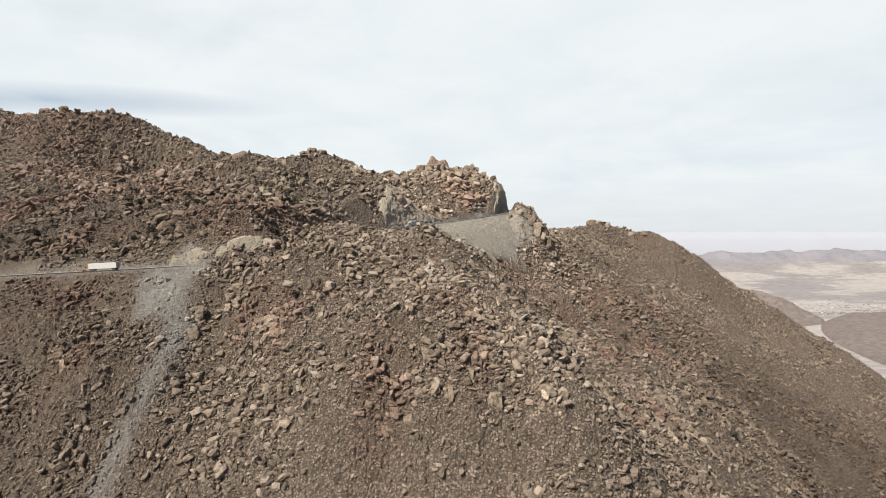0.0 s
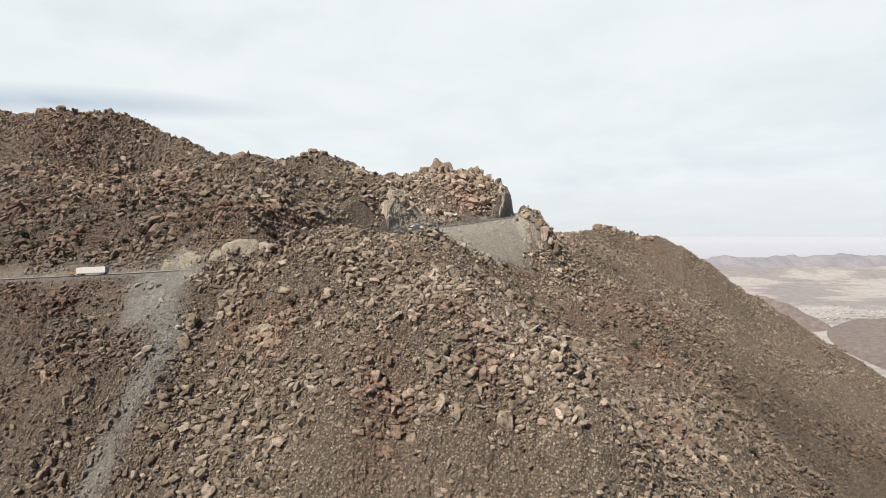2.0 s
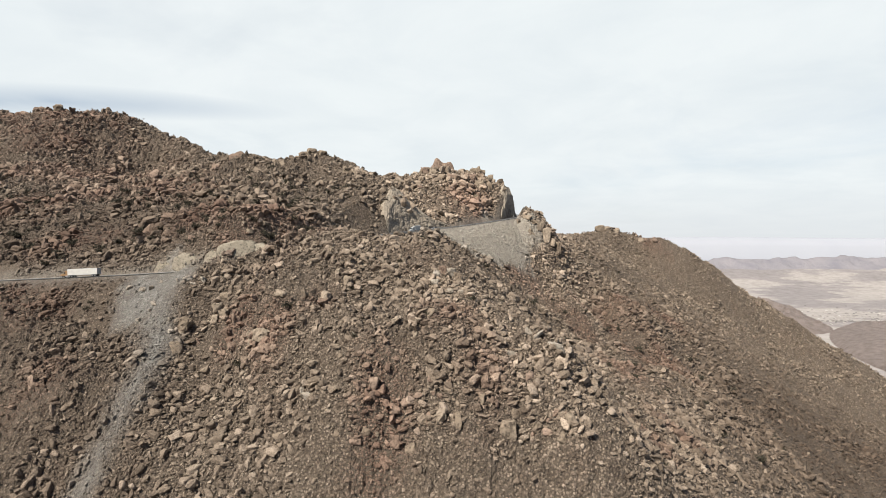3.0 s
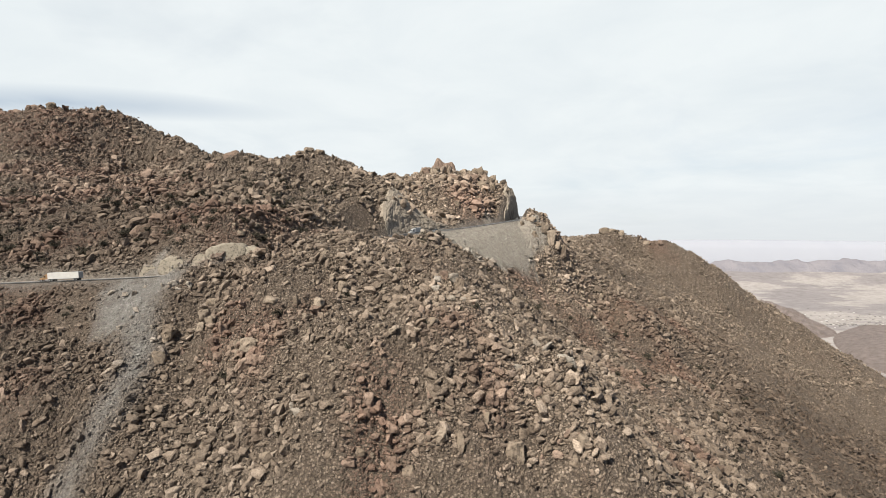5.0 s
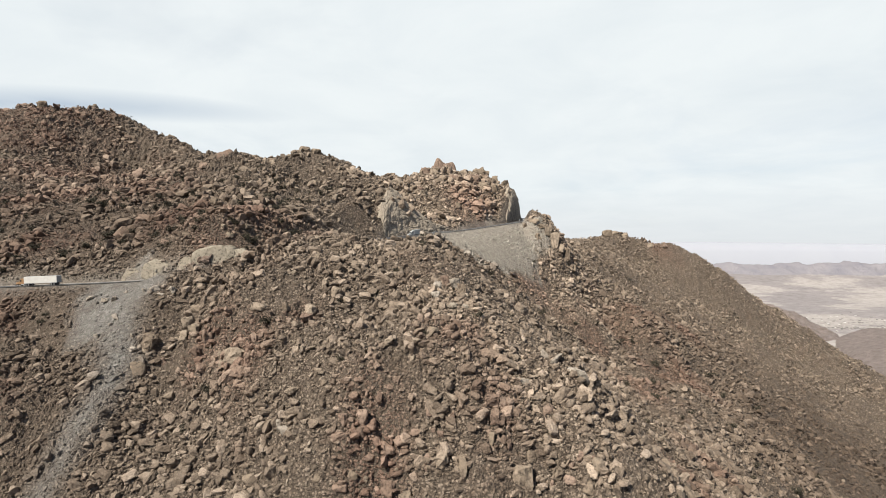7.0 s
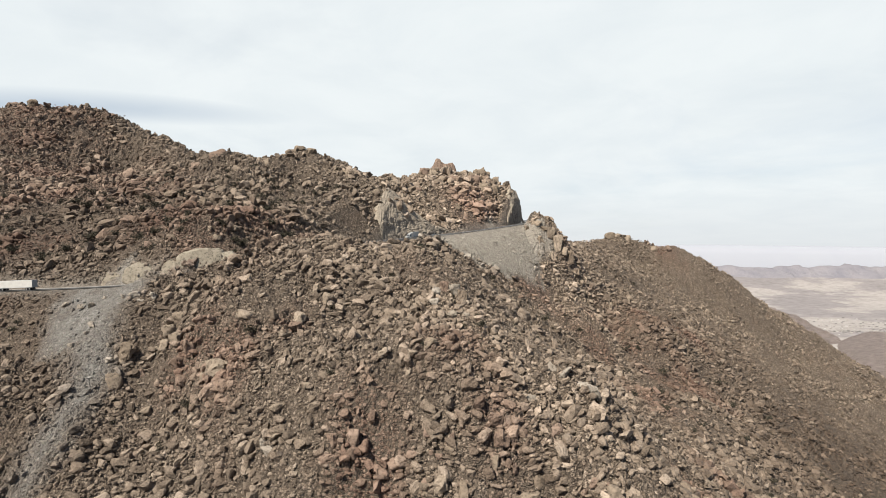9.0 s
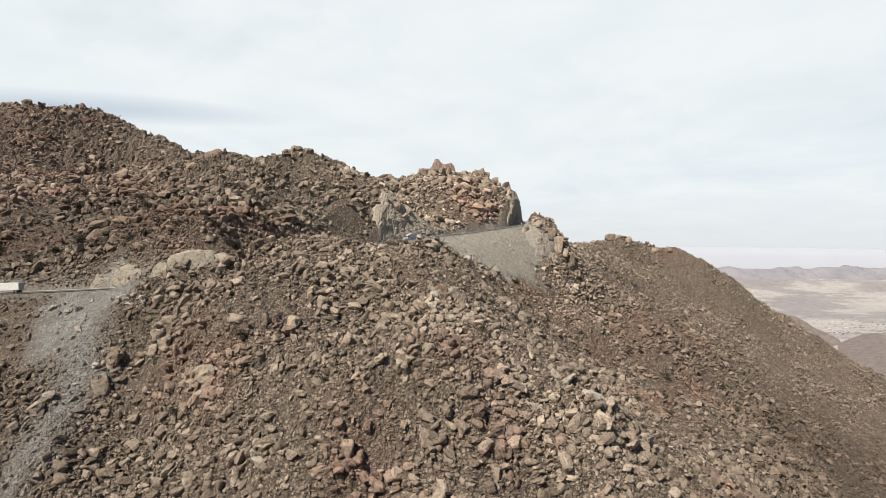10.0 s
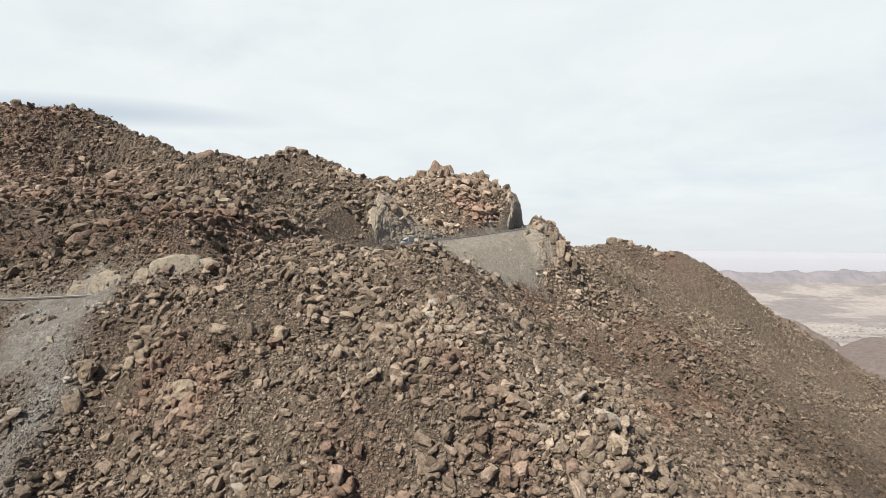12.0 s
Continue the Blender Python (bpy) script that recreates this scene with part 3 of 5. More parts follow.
def town():
    """The little pale houses of a desert town, too far off to tell apart."""
    local = np.random.default_rng(3)
    n = 420
    x, y = local.normal(1980, 240, n), local.normal(2560, 170, n)
    x[: n // 3], y[: n // 3] = local.uniform(1700, 2400, n // 3), 2440 + local.normal(0, 14, n // 3)
    w, d, h = local.uniform(4, 9, n), local.uniform(4, 8, n), local.uniform(2.4, 3.6, n)
    z = plain_height(x, y)
    corners = np.array([(i, j, k) for k in (0, 1) for j in (-0.5, 0.5) for i in (-0.5, 0.5)])
    v = corners[None] * np.c_[w, d, h][:, None] + np.c_[x, y, z][:, None]
    quads = np.array([(0, 1, 5, 4), (1, 3, 7, 5), (3, 2, 6, 7), (2, 0, 4, 6), (4, 5, 7, 6)])
    f = quads[None] + 8 * np.arange(n)[:, None, None]
    ob = mesh_from("desert_town", v.reshape(-1, 3), f.reshape(-1, 4), HOUSE)
    tagged(ob, "scattered small pale houses of a desert town", "houses", kind="stuff")


def house_walls():
    m, nodes, links, b = material("house_plaster")
    r = ramp(nodes, [(0.0, (0.12, 0.115, 0.11)), (0.6, (0.25, 0.23, 0.215)), (0.9, (0.33, 0.31, 0.29)), (1.0, (0.5, 0.49, 0.47))])
    links.new(nodes.new("ShaderNodeNewGeometry").outputs["Random Per Island"], r.inputs[0])
    links.new(r.outputs[0], b.inputs["Base Color"])
    return m


HOUSE = house_walls()
town()


# ---- road ----
def ribbon(line, left, right, lift):
    """A strip along a line, from left to right of it (metres, right positive)."""
    t = np.gradient(line[:, :2], axis=0)
    t /= np.linalg.norm(t, axis=1)[:, None]
    side = np.c_[t[:, 1], -t[:, 0]]
    a, b = line[:, :2] + side * left, line[:, :2] + side * right
    z = line[:, 2] + lift
    v = np.concatenate([np.c_[a, z], np.c_[b, z]])
    n = len(line)
    i = np.arange(n - 1)
    return v, np.c_[i, i + n, i + n + 1, i + 1]


v, f = ribbon(ROAD_LINE, -4.8, 4.8, 0.0)
road = tagged(mesh_from("road", v, f, ASPHALT, True), "worn grey asphalt mountain road on a cut bench", "road", kind="structure")


def wall_along(name, line, offset, thick, height, label):
    """A low wall that follows a line at an offset to its right."""
    t = np.gradient(line[:, :2], axis=0)
    t /= np.linalg.norm(t, axis=1)[:, None]
    side = np.c_[t[:, 1], -t[:, 0]]
    rows = []
    for o, z in ((-0.5, -0.3), (-0.32, height), (0.32, height), (0.5, -0.3)):
        rows.append(np.c_[line[:, :2] + side * (offset + o * thick), line[:, 2] + z])
    n = len(line)
    i = np.arange(n - 1)
    f = np.concatenate([np.c_[i + k * n, i + k * n + 1, i + (k + 1) % 4 * n + 1, i + (k + 1) % 4 * n] for k in range(4)])
    ob = mesh_from(name, np.concatenate(rows), f, CONCRETE)
    return tagged(ob, label, "kerb", kind="structure")


WEST = ROAD_LINE[ROAD_LINE[:, 0] < -98]
BEND = ROAD_LINE[(ROAD_LINE[:, 1] > 340) & (ROAD_LINE[:, 1] < 428)]
wall_along("kerb_west", WEST, -5.2, 0.5, 0.14, "pale concrete gutter kerb along the cut bank")
wall_along("kerb_bend_inner", BEND, -5.2, 0.5, 0.5, "pale concrete kerb at the foot of the cut wall")
wall_along("kerb_bend_outer", BEND, 5.2, 0.4, 0.95, "pale concrete parapet above the scree")


# ---- rocks ----
def block(rng, points, box=0.65):
    """Angular block: the hull of random places in a rough box, about 1 m across; box 1 makes it rounder."""
    bm = bmesh.new()
    for _ in range(points):
        p = rng.uniform(-1, 1, 3)
        p = np.sign(p) * np.abs(p) ** 0.6
        p *= 0.5 / max(np.linalg.norm(p) ** box, 0.3)
        bm.verts.new(p)
    bmesh.ops.convex_hull(bm, input=bm.verts[:])
    bmesh.ops.delete(bm, geom=[v for v in bm.verts if not v.link_faces], context="VERTS")
    bmesh.ops.triangulate(bm, faces=bm.faces[:])
    bm.verts.index_update()
    return bm


def arrays(bm):
    out = np.array([v.co for v in bm.verts]), np.array([[v.index for v in f.verts] for f in bm.faces])
    bm.free()
    return out


rng = np.random.default_rng(7)


def rough_block(rng, detail, joints, worn=0.05):
    """A chunky stone about 1 m across: a rounded box split along a few flat joints, with uneven skin."""
    bm = bmesh.new()
    bmesh.ops.create_icosphere(bm, subdivisions=detail, radius=0.5, matrix=Matrix.Rotation(rng.uniform(0, 3), 4, "Z") @ Matrix.Rotation(rng.uniform(0, 3), 4, "X"))
    v, f = arrays(bm)
    v = np.sign(v) * np.abs(2 * v) ** 0.62 * 0.5
    for _ in range(joints):
        way = rng.normal(0, 1, 3)
        way /= np.linalg.norm(way)
        v = v - np.maximum(v @ way - rng.uniform(0.24, 0.42), 0)[:, None] * way
    return v + rng.normal(0, worn, v.shape), f


BIG_BLOCKS = [rough_block(rng, 2, 7, 0.032) for _ in range(30)]
BLOCKS = [rough_block(rng, 1, 4, 0.05) for _ in range(30)]
PEBBLES = [arrays(block(rng, 6, 0.9)) for _ in range(24)]


def turns(x, y, lean):
    """Turns of stones that lie on the slope: long sides near a heading that the neighbours share, leaning by about lean radians."""
    n, h = len(x), bare_land(x, y)
    up = np.c_[-(bare_land(x + 4, y) - h) / 4, -(bare_land(x, y + 4) - h) / 4, np.full(n, 1.1)]
    up += rng.normal(0, lean, (n, 3)) * np.linalg.norm(up, axis=1)[:, None]
    up /= np.linalg.norm(up, axis=1)[:, None]
    a = 9 * fbm(x, y, 45, 2, 52) + rng.normal(0, 0.7, n)
    long_side = np.c_[np.cos(a), np.sin(a), np.zeros(n)]
    long_side -= up * (long_side * up).sum(1)[:, None]
    long_side /= np.linalg.norm(long_side, axis=1)[:, None]
    return np.stack([long_side, np.cross(up, long_side), up], axis=2)


def strew(name, x, y, size, label, blocks=BLOCKS, sink=0.15, flat=(0.55, 1.25), lean=0.55, big=99.0, small=0.0):
    """Many blocks bedded on the ground, as one mesh."""
    n = len(x)
    z = land(x, y)
    kind = rng.integers(0, len(blocks), n)
    if big < 99:
        kind = np.where(size > big, len(blocks) + rng.integers(0, len(BIG_BLOCKS), n), kind)
    kind = np.where(size < small, len(blocks) + len(BIG_BLOCKS) + rng.integers(0, len(PEBBLES), n), kind)
    scale = size[:, None] * np.c_[rng.uniform(1.0, 1.8, n), rng.uniform(0.6, 1.0, n), rng.uniform(*flat, n)]
    turn = turns(x, y, lean)
    verts, faces, order, repeats, base = [], [], [], [], 0
    for k, (v, f) in enumerate(blocks + BIG_BLOCKS + PEBBLES):
        mine = np.nonzero(kind == k)[0]
        if not len(mine):
            continue
        p = np.einsum("nij,nvj->nvi", turn[mine], v[None] * scale[mine, None])
        p += np.c_[x, y, z + size * sink][mine][:, None]
        verts.append(p.reshape(-1, 3))
        faces.append((f[None] + base + np.arange(len(mine))[:, None, None] * len(v)).reshape(-1, 3))
        order.append(mine)
        repeats.append(np.full(len(mine), len(v)))
        base += p.shape[0] * p.shape[1]
    order = np.concatenate(order)
    ob = mesh_from(name, np.concatenate(verts), np.concatenate(faces), ROCK)
    mask_kinds(ob.data, x[order], y[order], np.concatenate(repeats))
    return tagged(ob, label, "rocks", kind="stuff")


def valley_side(x, y):
    """True on the slopes that face the open valley, false behind the crests."""
    h = bare_land(x, y)
    gx, gy = (bare_land(x + 5, y) - h) / 5, (bare_land(x, y + 5) - h) / 5
    vx, vy, vz = -x, 30.0 - y, 105.0 - h
    return (vz - gx * vx - gy * vy > -0.25 * np.hypot(vx, vy)) & (np.abs(x) < 0.87 * y + 25) & (h > 85 - 0.56 * y)


def scatter(x0, x1, y0, y1, pitch, least, most, power=2.3, off_road=7.5):
    """Places and sizes of stones packed about a pitch apart, in coarse and fine patches, smaller in the scree, none on the road."""
    x, y = np.meshgrid(np.arange(x0, x1, pitch), np.arange(y0, y1, pitch))
    x, y = x.ravel() + rng.uniform(-0.5, 0.5, x.size) * pitch, y.ravel() + rng.uniform(-0.5, 0.5, y.size) * pitch
    keep = valley_side(x, y) | (x > -78) & (x < -35) & (y > 360) & (y < 432)
    x, y = x[keep], y[keep]
    n = len(x)
    size = np.minimum(least * rng.uniform(0, 1, n) ** (-1 / power), most)
    grey = scree(x, y)
    size *= 0.62 + 0.95 * np.clip(2.6 * fbm(x, y, 20, 3, 50) - 0.8, 0, 1)
    size = np.where(grey > 0.45, np.minimum(size * 0.55, 1.5), size)
    d, _ = near_line(x, y, ROAD_LINE)
    keep = (d > off_road + size * 0.6) & (rng.uniform(0, 1, n) > 0.5 * grey) & (along(x, y, (FACE_WEST, FACE_EAST)) < 0.85)
    return x[keep], y[keep], size[keep]


strew("spur_rocks", *scatter(-225, 115, 160, 318, 1.22, 0.5, 2.4, 2.0), "broken tan and rusty granite blocks covering the spur", BLOCKS, 0.27, big=2.2, small=0.76)
strew("spur_rubble", *scatter(-225, 115, 160, 318, 1.02, 0.46, 0.95, 2.8, 6.4), "small broken granite rubble between the blocks of the spur", PEBBLES, 0.33)
strew("range_rocks", *scatter(-440, 110, 300, 560, 2.25, 0.9, 4.0, 2.0), "weathered granite blocks and slabs below the high crest", BLOCKS, 0.27, big=3.5, small=1.2)
strew("range_rubble", *scatter(-440, 110, 300, 560, 2.05, 0.9, 1.8), "rubble between the blocks below the high crest", PEBBLES, 0.24)
strew("crag_rocks", *scatter(-66, 58, 440, 540, 2.6, 1.4, 5.5, 1.8, 9.0), "big tan granite blocks piled on the crag", BLOCKS, 0.18, (0.6, 1.0), 0.45, 2.0)
strew("east_rocks", *scatter(80, 570, 185, 750, 2.1, 1.15, 2.9, 2.5), "fine broken stone on the long eastern slope", PEBBLES, 0.3)
strew("flank_rocks", *scatter(78, 215, 245, 520, 2.7, 1.05, 3.2, 2.2), "tan granite blocks in the hollow below the knob", BLOCKS, 0.27, big=99, small=1.2)
strew("crest_rocks", *scatter(-640, -150, 480, 720, 3.2, 1.3, 4.2, 2.0), "weathered granite blocks along the high crest", BLOCKS, 0.08, big=4.2, small=1.9)
strew("crest_rubble", *scatter(-640, -200, 480, 720, 2.3, 1.25, 2.8), "broken stone between the blocks of the high crest", PEBBLES, 0.24)


def outcrop_rocks():
    """Upright jointed blocks shouldering out of the spur."""
    places = np.array(OUTCROPS[:14])[rng.integers(0, 14, 640)]
    x, y = places[:, 0] + rng.normal(0, 0.55, 640) * places[:, 2], places[:, 1] + rng.normal(0, 0.3, 640) * places[:, 2]
    size = np.minimum(0.85 * rng.uniform(0, 1, 640) ** (-1 / 2.2), 2.8)
    strew("outcrop_rocks", x, y, size, "upright rusty granite blocks of jointed outcrops on the spur", BIG_BLOCKS, 0.25, (0.9, 1.6), 0.2)


outcrop_rocks()


def pale_slabs():
    """Flat pale slabs that slid down the east side of the spur."""
    n = 260
    u = rng.uniform(0, 1, n)
    k = np.arange(len(PALE_SLABS)) / (len(PALE_SLABS) - 1)
    x, y = np.interp(u, k, PALE_SLABS[:, 0]) + rng.normal(1, 6.5, n), np.interp(u, k, PALE_SLABS[:, 1]) + rng.normal(0, 6, n)
    size = np.minimum(0.95 * rng.uniform(0, 1, n) ** (-1 / 2.2), 3.2)
    strew("slab_rocks", x, y, size, "flat pale grey-tan granite slabs heaped on the spur", BIG_BLOCKS, 0.2, (0.35, 0.6), 0.25)


pale_slabs()


# ---- boulders ----
def boulder_mesh(k, worn=True):
    """A jointed boulder, one unit across, with split faces and rough edges; rounder when worn."""
    bm = block(rng, 12, 0.6 + 0.4 * (k % 2)) if worn else block(rng, 9, 0.5)
    bmesh.ops.recalc_face_normals(bm, faces=bm.faces[:])
    bmesh.ops.subdivide_edges(bm, edges=bm.edges[:], cuts=3, use_grid_fill=True)
    for _ in range(2 + k % 3 if worn else 1):
        bmesh.ops.smooth_vert(bm, verts=bm.verts[:], factor=0.4, use_axis_x=True, use_axis_y=True, use_axis_z=True)
    bm.normal_update()
    for v in bm.verts:
        p = v.co * 2.6 + Vector((k * 7.1, 0, 0))
        crack = abs(noise.noise(Vector((p.x * 1.4, p.y * 1.4, p.z * 0.35)))) 
        v.co += v.normal * (0.07 * noise.fractal(p * 1.7, 0.8, 2.0, 3) - 0.09 * max(0, 0.12 - crack) / 0.12)
    me = bpy.data.meshes.new("boulder")
    for f in bm.faces:
        f.smooth = worn and k % 3 > 0
    bm.to_mesh(me)
    bm.free()
    me.materials.append(BOULDER_STONES[0])
    return me


BOULDER_MESHES = [boulder_mesh(k) for k in range(14)]
SLABS = [boulder_mesh(k, False) for k in range(30, 35)]


def tooth_mesh():
    """A jointed rock tooth, one unit wide and high: a leaning point, a lower flat shoulder, steep ribbed sides."""
    nu, nw = 46, 30
    u, w = np.meshgrid(np.linspace(-0.5, 0.5, nu), np.linspace(-0.5, 0.5, nw))
    u2 = u + 0.05 * (fbm(u * 9, w * 9, 1.0, 3, 97) - 0.5)
    top = np.interp(u2, (-0.5, -0.42, -0.34, -0.22, -0.13, -0.06, 0.02, 0.1, 0.3, 0.38, 0.46, 0.5), (0, 0.3, 0.5, 0.86, 1.0, 0.97, 0.84, 0.8, 0.82, 0.7, 0.3, 0))
    side = np.clip(2.2 * (1 - np.abs(2 * w + 0.25 * (fbm(u * 7, w * 3, 1.0, 3, 98) - 0.5)) ** 1.6), 0, 1)
    z = top * side + 0.12 * packed(u * 10, w * 10, 1.0, 99) * (top * side > 0.1)
    me = bpy.data.meshes.new("boulder")
    me.from_pydata(np.c_[u.ravel(), w.ravel(), z.ravel() - 0.5].tolist(), [], grid_faces(nu, nw).tolist())
    me.materials.append(BOULDER_STONES[0])
    return me


def cut_face_mesh(k):
    """A smooth blasted dome of rock, one unit across, with a flat front that leans back and a few drill scars."""
    bm = bmesh.new()
    bmesh.ops.create_uvsphere(bm, u_segments=40, v_segments=24, radius=0.5)
    for v in bm.verts:
        p = Vector([math.copysign(abs(2 * c) ** 0.78, c) / 2 for c in v.co])
        p.y = max(p.y, -0.3 + 0.05 * noise.noise(p * 3))
        p += p.normalized() * (0.09 * noise.fractal(p * 3.1 + Vector((k * 5.3, 0, 0)), 0.7, 2.0, 3))
        scar = abs(noise.noise(Vector((p.x * 6.5 + p.z * 1.5 + k, 0.3, p.z * 0.7))))
        p.y += 0.05 * max(0, 0.1 - scar) / 0.1
        p.y += 0.55 * (p.z + 0.5)
        v.co = p
    me = bpy.data.meshes.new("boulder")
    bm.to_mesh(me)
    bm.free()
    me.polygons.foreach_set("use_smooth", np.full(len(me.polygons), True))
    me.materials.append(BOULDER_STONES[3])
    return me


TOOTH = tooth_mesh()


def set_boulder(x, y, wide, high, kind, label, group, deep=0.85, sink=0.3, lean=9, turn=None, tilt=0, foot=None, mesh=None):
    high = min(high, wide * 3.6)
    ob = new("boulder", mesh or BOULDER_MESHES[rng.integers(0, len(BOULDER_MESHES))])
    ob.material_slots[0].link = "OBJECT"
    ob.material_slots[0].material = BOULDER_STONES[kind]
    z = float(land(np.array([x]), np.array([y]))[0])
    z = foot + sink * high if foot is not None else z
    spin = rng.uniform(-25, 25) + 90 * rng.integers(0, 4) if turn is None else turn
    ob.matrix_world = pose(x, y, z + (0.5 - sink) * high, tilt + rng.normal(0, lean), rng.normal(0, lean), 0) @ Matrix.Diagonal((wide * 1.15, wide * deep, high * 1.15, 1)) @ pose(0, 0, 0, 0, 0, spin)
    return tagged(ob, label, "boulder", group)


GULLY_EDGE = [
    (-112.9, 237.0, 6.0, 7.2, 0), (-112.6, 244.1, 6.1, 7.3, 0), (-113.8, 242.4, 4.4, 7.3, 0), (-100.3, 244.9, 4.3, 6.7, 0), (-95.7, 244.2, 5.9, 7.1, 0), (-88.7, 238.1, 6.4, 7.9, 1), (-91.4, 237.2, 5.7, 5.7, 1),
    (-80.2, 232.5, 4.4, 4.8, 0), (-74.4, 227.9, 7.4, 6.4, 0), (-68.9, 226.1, 4.6, 5.2, 1), (-78.7, 228.8, 4.3, 4.3, 0), (-71.8, 223.7, 6.2, 5.2, 1), (-100.5, 249.7, 7.3, 5.8, 0), (-98.6, 251.2, 5.3, 4.4, 0),
    (-70.1, 241.4, 6.6, 4.4, 0), (-60.7, 240.1, 4.3, 5.4, 0), (-71.7, 228.4, 6.3, 4.6, 1),
]
CHUTE_STONES = [
    (-121.8, 256.7, 3.1, 2.1, 2), (-134.9, 258.9, 2.7, 3.2, 2), (-139.4, 259.6, 3.8, 2.2, 2), (-116.9, 256.0, 4.6, 2.8, 2), (-110.8, 255.8, 4.5, 3.3, 2), (-129.2, 251.1, 4.6, 2.1, 2), (-117.7, 241.9, 2.9, 2.2, 2),
    (-132.4, 262.0, 2.1, 1.6, 2), (-146.8, 262.0, 3.3, 2.2, 2), (-113.7, 254.1, 3.5, 2.5, 2), (-134.2, 246.4, 3.1, 1.8, 2), (-130.1, 248.8, 2.3, 1.8, 2), (-120.0, 244.8, 2.5, 2.0, 2),
]
SPUR_TOP = [
    (-5.4, 246.8, 4.7, 3.8, 2), (0.9, 244.5, 5.3, 5.9, 2), (3.6, 243.3, 4.2, 6.3, 0), (-6.3, 239.4, 4.1, 4.1, 2), (-3.2, 231.0, 3.9, 4.3, 0), (0.2, 231.0, 4.3, 2.8, 2), (4.6, 230.9, 3.9, 2.8, 2),
    (-43.9, 248.0, 4.8, 8.3, 0), (-49.4, 253.2, 3.4, 5.6, 0), (-52.8, 241.1, 6.5, 6.5, 0), (-52.3, 235.6, 5.9, 5.2, 1), (-53.5, 228.9, 4.1, 3.7, 0), (-19.9, 211.2, 5.0, 2.9, 0), (-11.6, 209.8, 3.9, 3.5, 0),
    (-12.3, 207.2, 2.8, 2.8, 0), (-16.6, 207.5, 3.5, 3.2, 0), (-6.5, 212.7, 4.5, 4.3, 0), (-10.3, 216.9, 3.3, 2.7, 0),
]
SPUR_MID = [
    (-34.9, 213.4, 2.6, 3.3, 2), (-49.8, 210.9, 4.9, 3.4, 0), (-41.5, 211.6, 3.0, 2.6, 0), (-39.3, 208.2, 2.9, 2.2, 0), (21.6, 205.9, 6.0, 4.2, 2), (3.6, 199.1, 2.7, 3.0, 0), (29.4, 216.6, 3.7, 3.7, 2),
    (32.2, 212.6, 5.5, 3.3, 2), (38.6, 206.7, 4.7, 6.5, 2), (35.8, 209.3, 4.6, 2.2, 2), (-50.9, 205.0, 4.7, 3.4, 2), (-52.8, 208.2, 3.4, 3.0, 2), (-48.7, 206.2, 4.1, 3.0, 0), (-97.5, 229.2, 4.5, 3.2, 0),
    (-79.3, 221.2, 3.4, 2.5, 0), (-34.7, 217.2, 2.2, 1.9, 0), (-25.5, 215.9, 2.6, 1.8, 0), (-27.4, 205.5, 2.1, 1.8, 0),
]
RED_BAND = [
    (45.5, 405.5, 10.9, 6.2, 1), (62.6, 427.0, 10.3, 7.4, 1), (80.2, 443.3, 13.9, 9.6, 1), (64.8, 416.5, 12.1, 6.1, 1), (134.4, 447.1, 10.1, 13.7, 1), (144.1, 444.7, 13.7, 5.5, 1), (154.2, 443.5, 9.2, 4.6, 1),
    (102.9, 320.0, 11.7, 3.9, 1), (115.5, 335.3, 6.9, 3.4, 1), (126.9, 472.1, 6.7, 12.4, 0), (146.3, 489.8, 7.0, 10.0, 0), (158.6, 419.0, 7.1, 4.4, 0), (162.9, 390.3, 5.9, 3.8, 0),
]
LOW_OUTCROP = [
    (-31.9, 198.7, 3.8, 4.3, 1), (-26.2, 198.4, 4.3, 6.6, 1), (-32.5, 197.6, 5.2, 3.1, 1), (-26.0, 197.1, 3.8, 4.3, 1), (-23.4, 196.1, 4.8, 3.4, 1), (-17.8, 195.7, 4.3, 4.1, 1), (-27.8, 194.0, 4.3, 3.8, 0),
    (-17.4, 192.1, 6.0, 5.8, 1), (-13.2, 196.9, 3.4, 3.4, 1), (-6.0, 196.8, 4.0, 4.4, 1), (-0.9, 195.1, 3.0, 5.6, 1), (-14.7, 195.9, 4.8, 3.7, 1), (-10.7, 195.9, 3.7, 2.7, 1), (-6.6, 190.5, 4.0, 6.3, 1),
    (-2.7, 188.4, 5.2, 5.9, 0), (2.5, 186.2, 2.9, 7.1, 0),
]
LOW_OUTCROP_EAST = [
    (10.7, 196.9, 5.0, 4.0, 1), (14.2, 197.4, 3.0, 4.7, 1), (8.1, 194.0, 3.3, 3.6, 1), (12.1, 194.3, 5.0, 4.3, 1), (17.8, 196.2, 3.0, 3.7, 1), (26.6, 196.8, 4.8, 4.8, 1), (17.8, 184.7, 7.2, 8.8, 0),
    (20.8, 189.4, 3.3, 5.0, 0), (27.0, 186.7, 4.1, 4.1, 0), (30.2, 184.4, 4.1, 3.6, 1), (37.2, 183.3, 4.9, 5.2, 0), (33.5, 180.5, 4.0, 4.0, 0), (31.5, 186.9, 3.6, 2.3, 1), (-31.4, 192.3, 5.2, 3.5, 1),
    (-37.8, 193.0, 3.2, 2.5, 0), (-59.5, 200.9, 4.2, 2.7, 0),
]
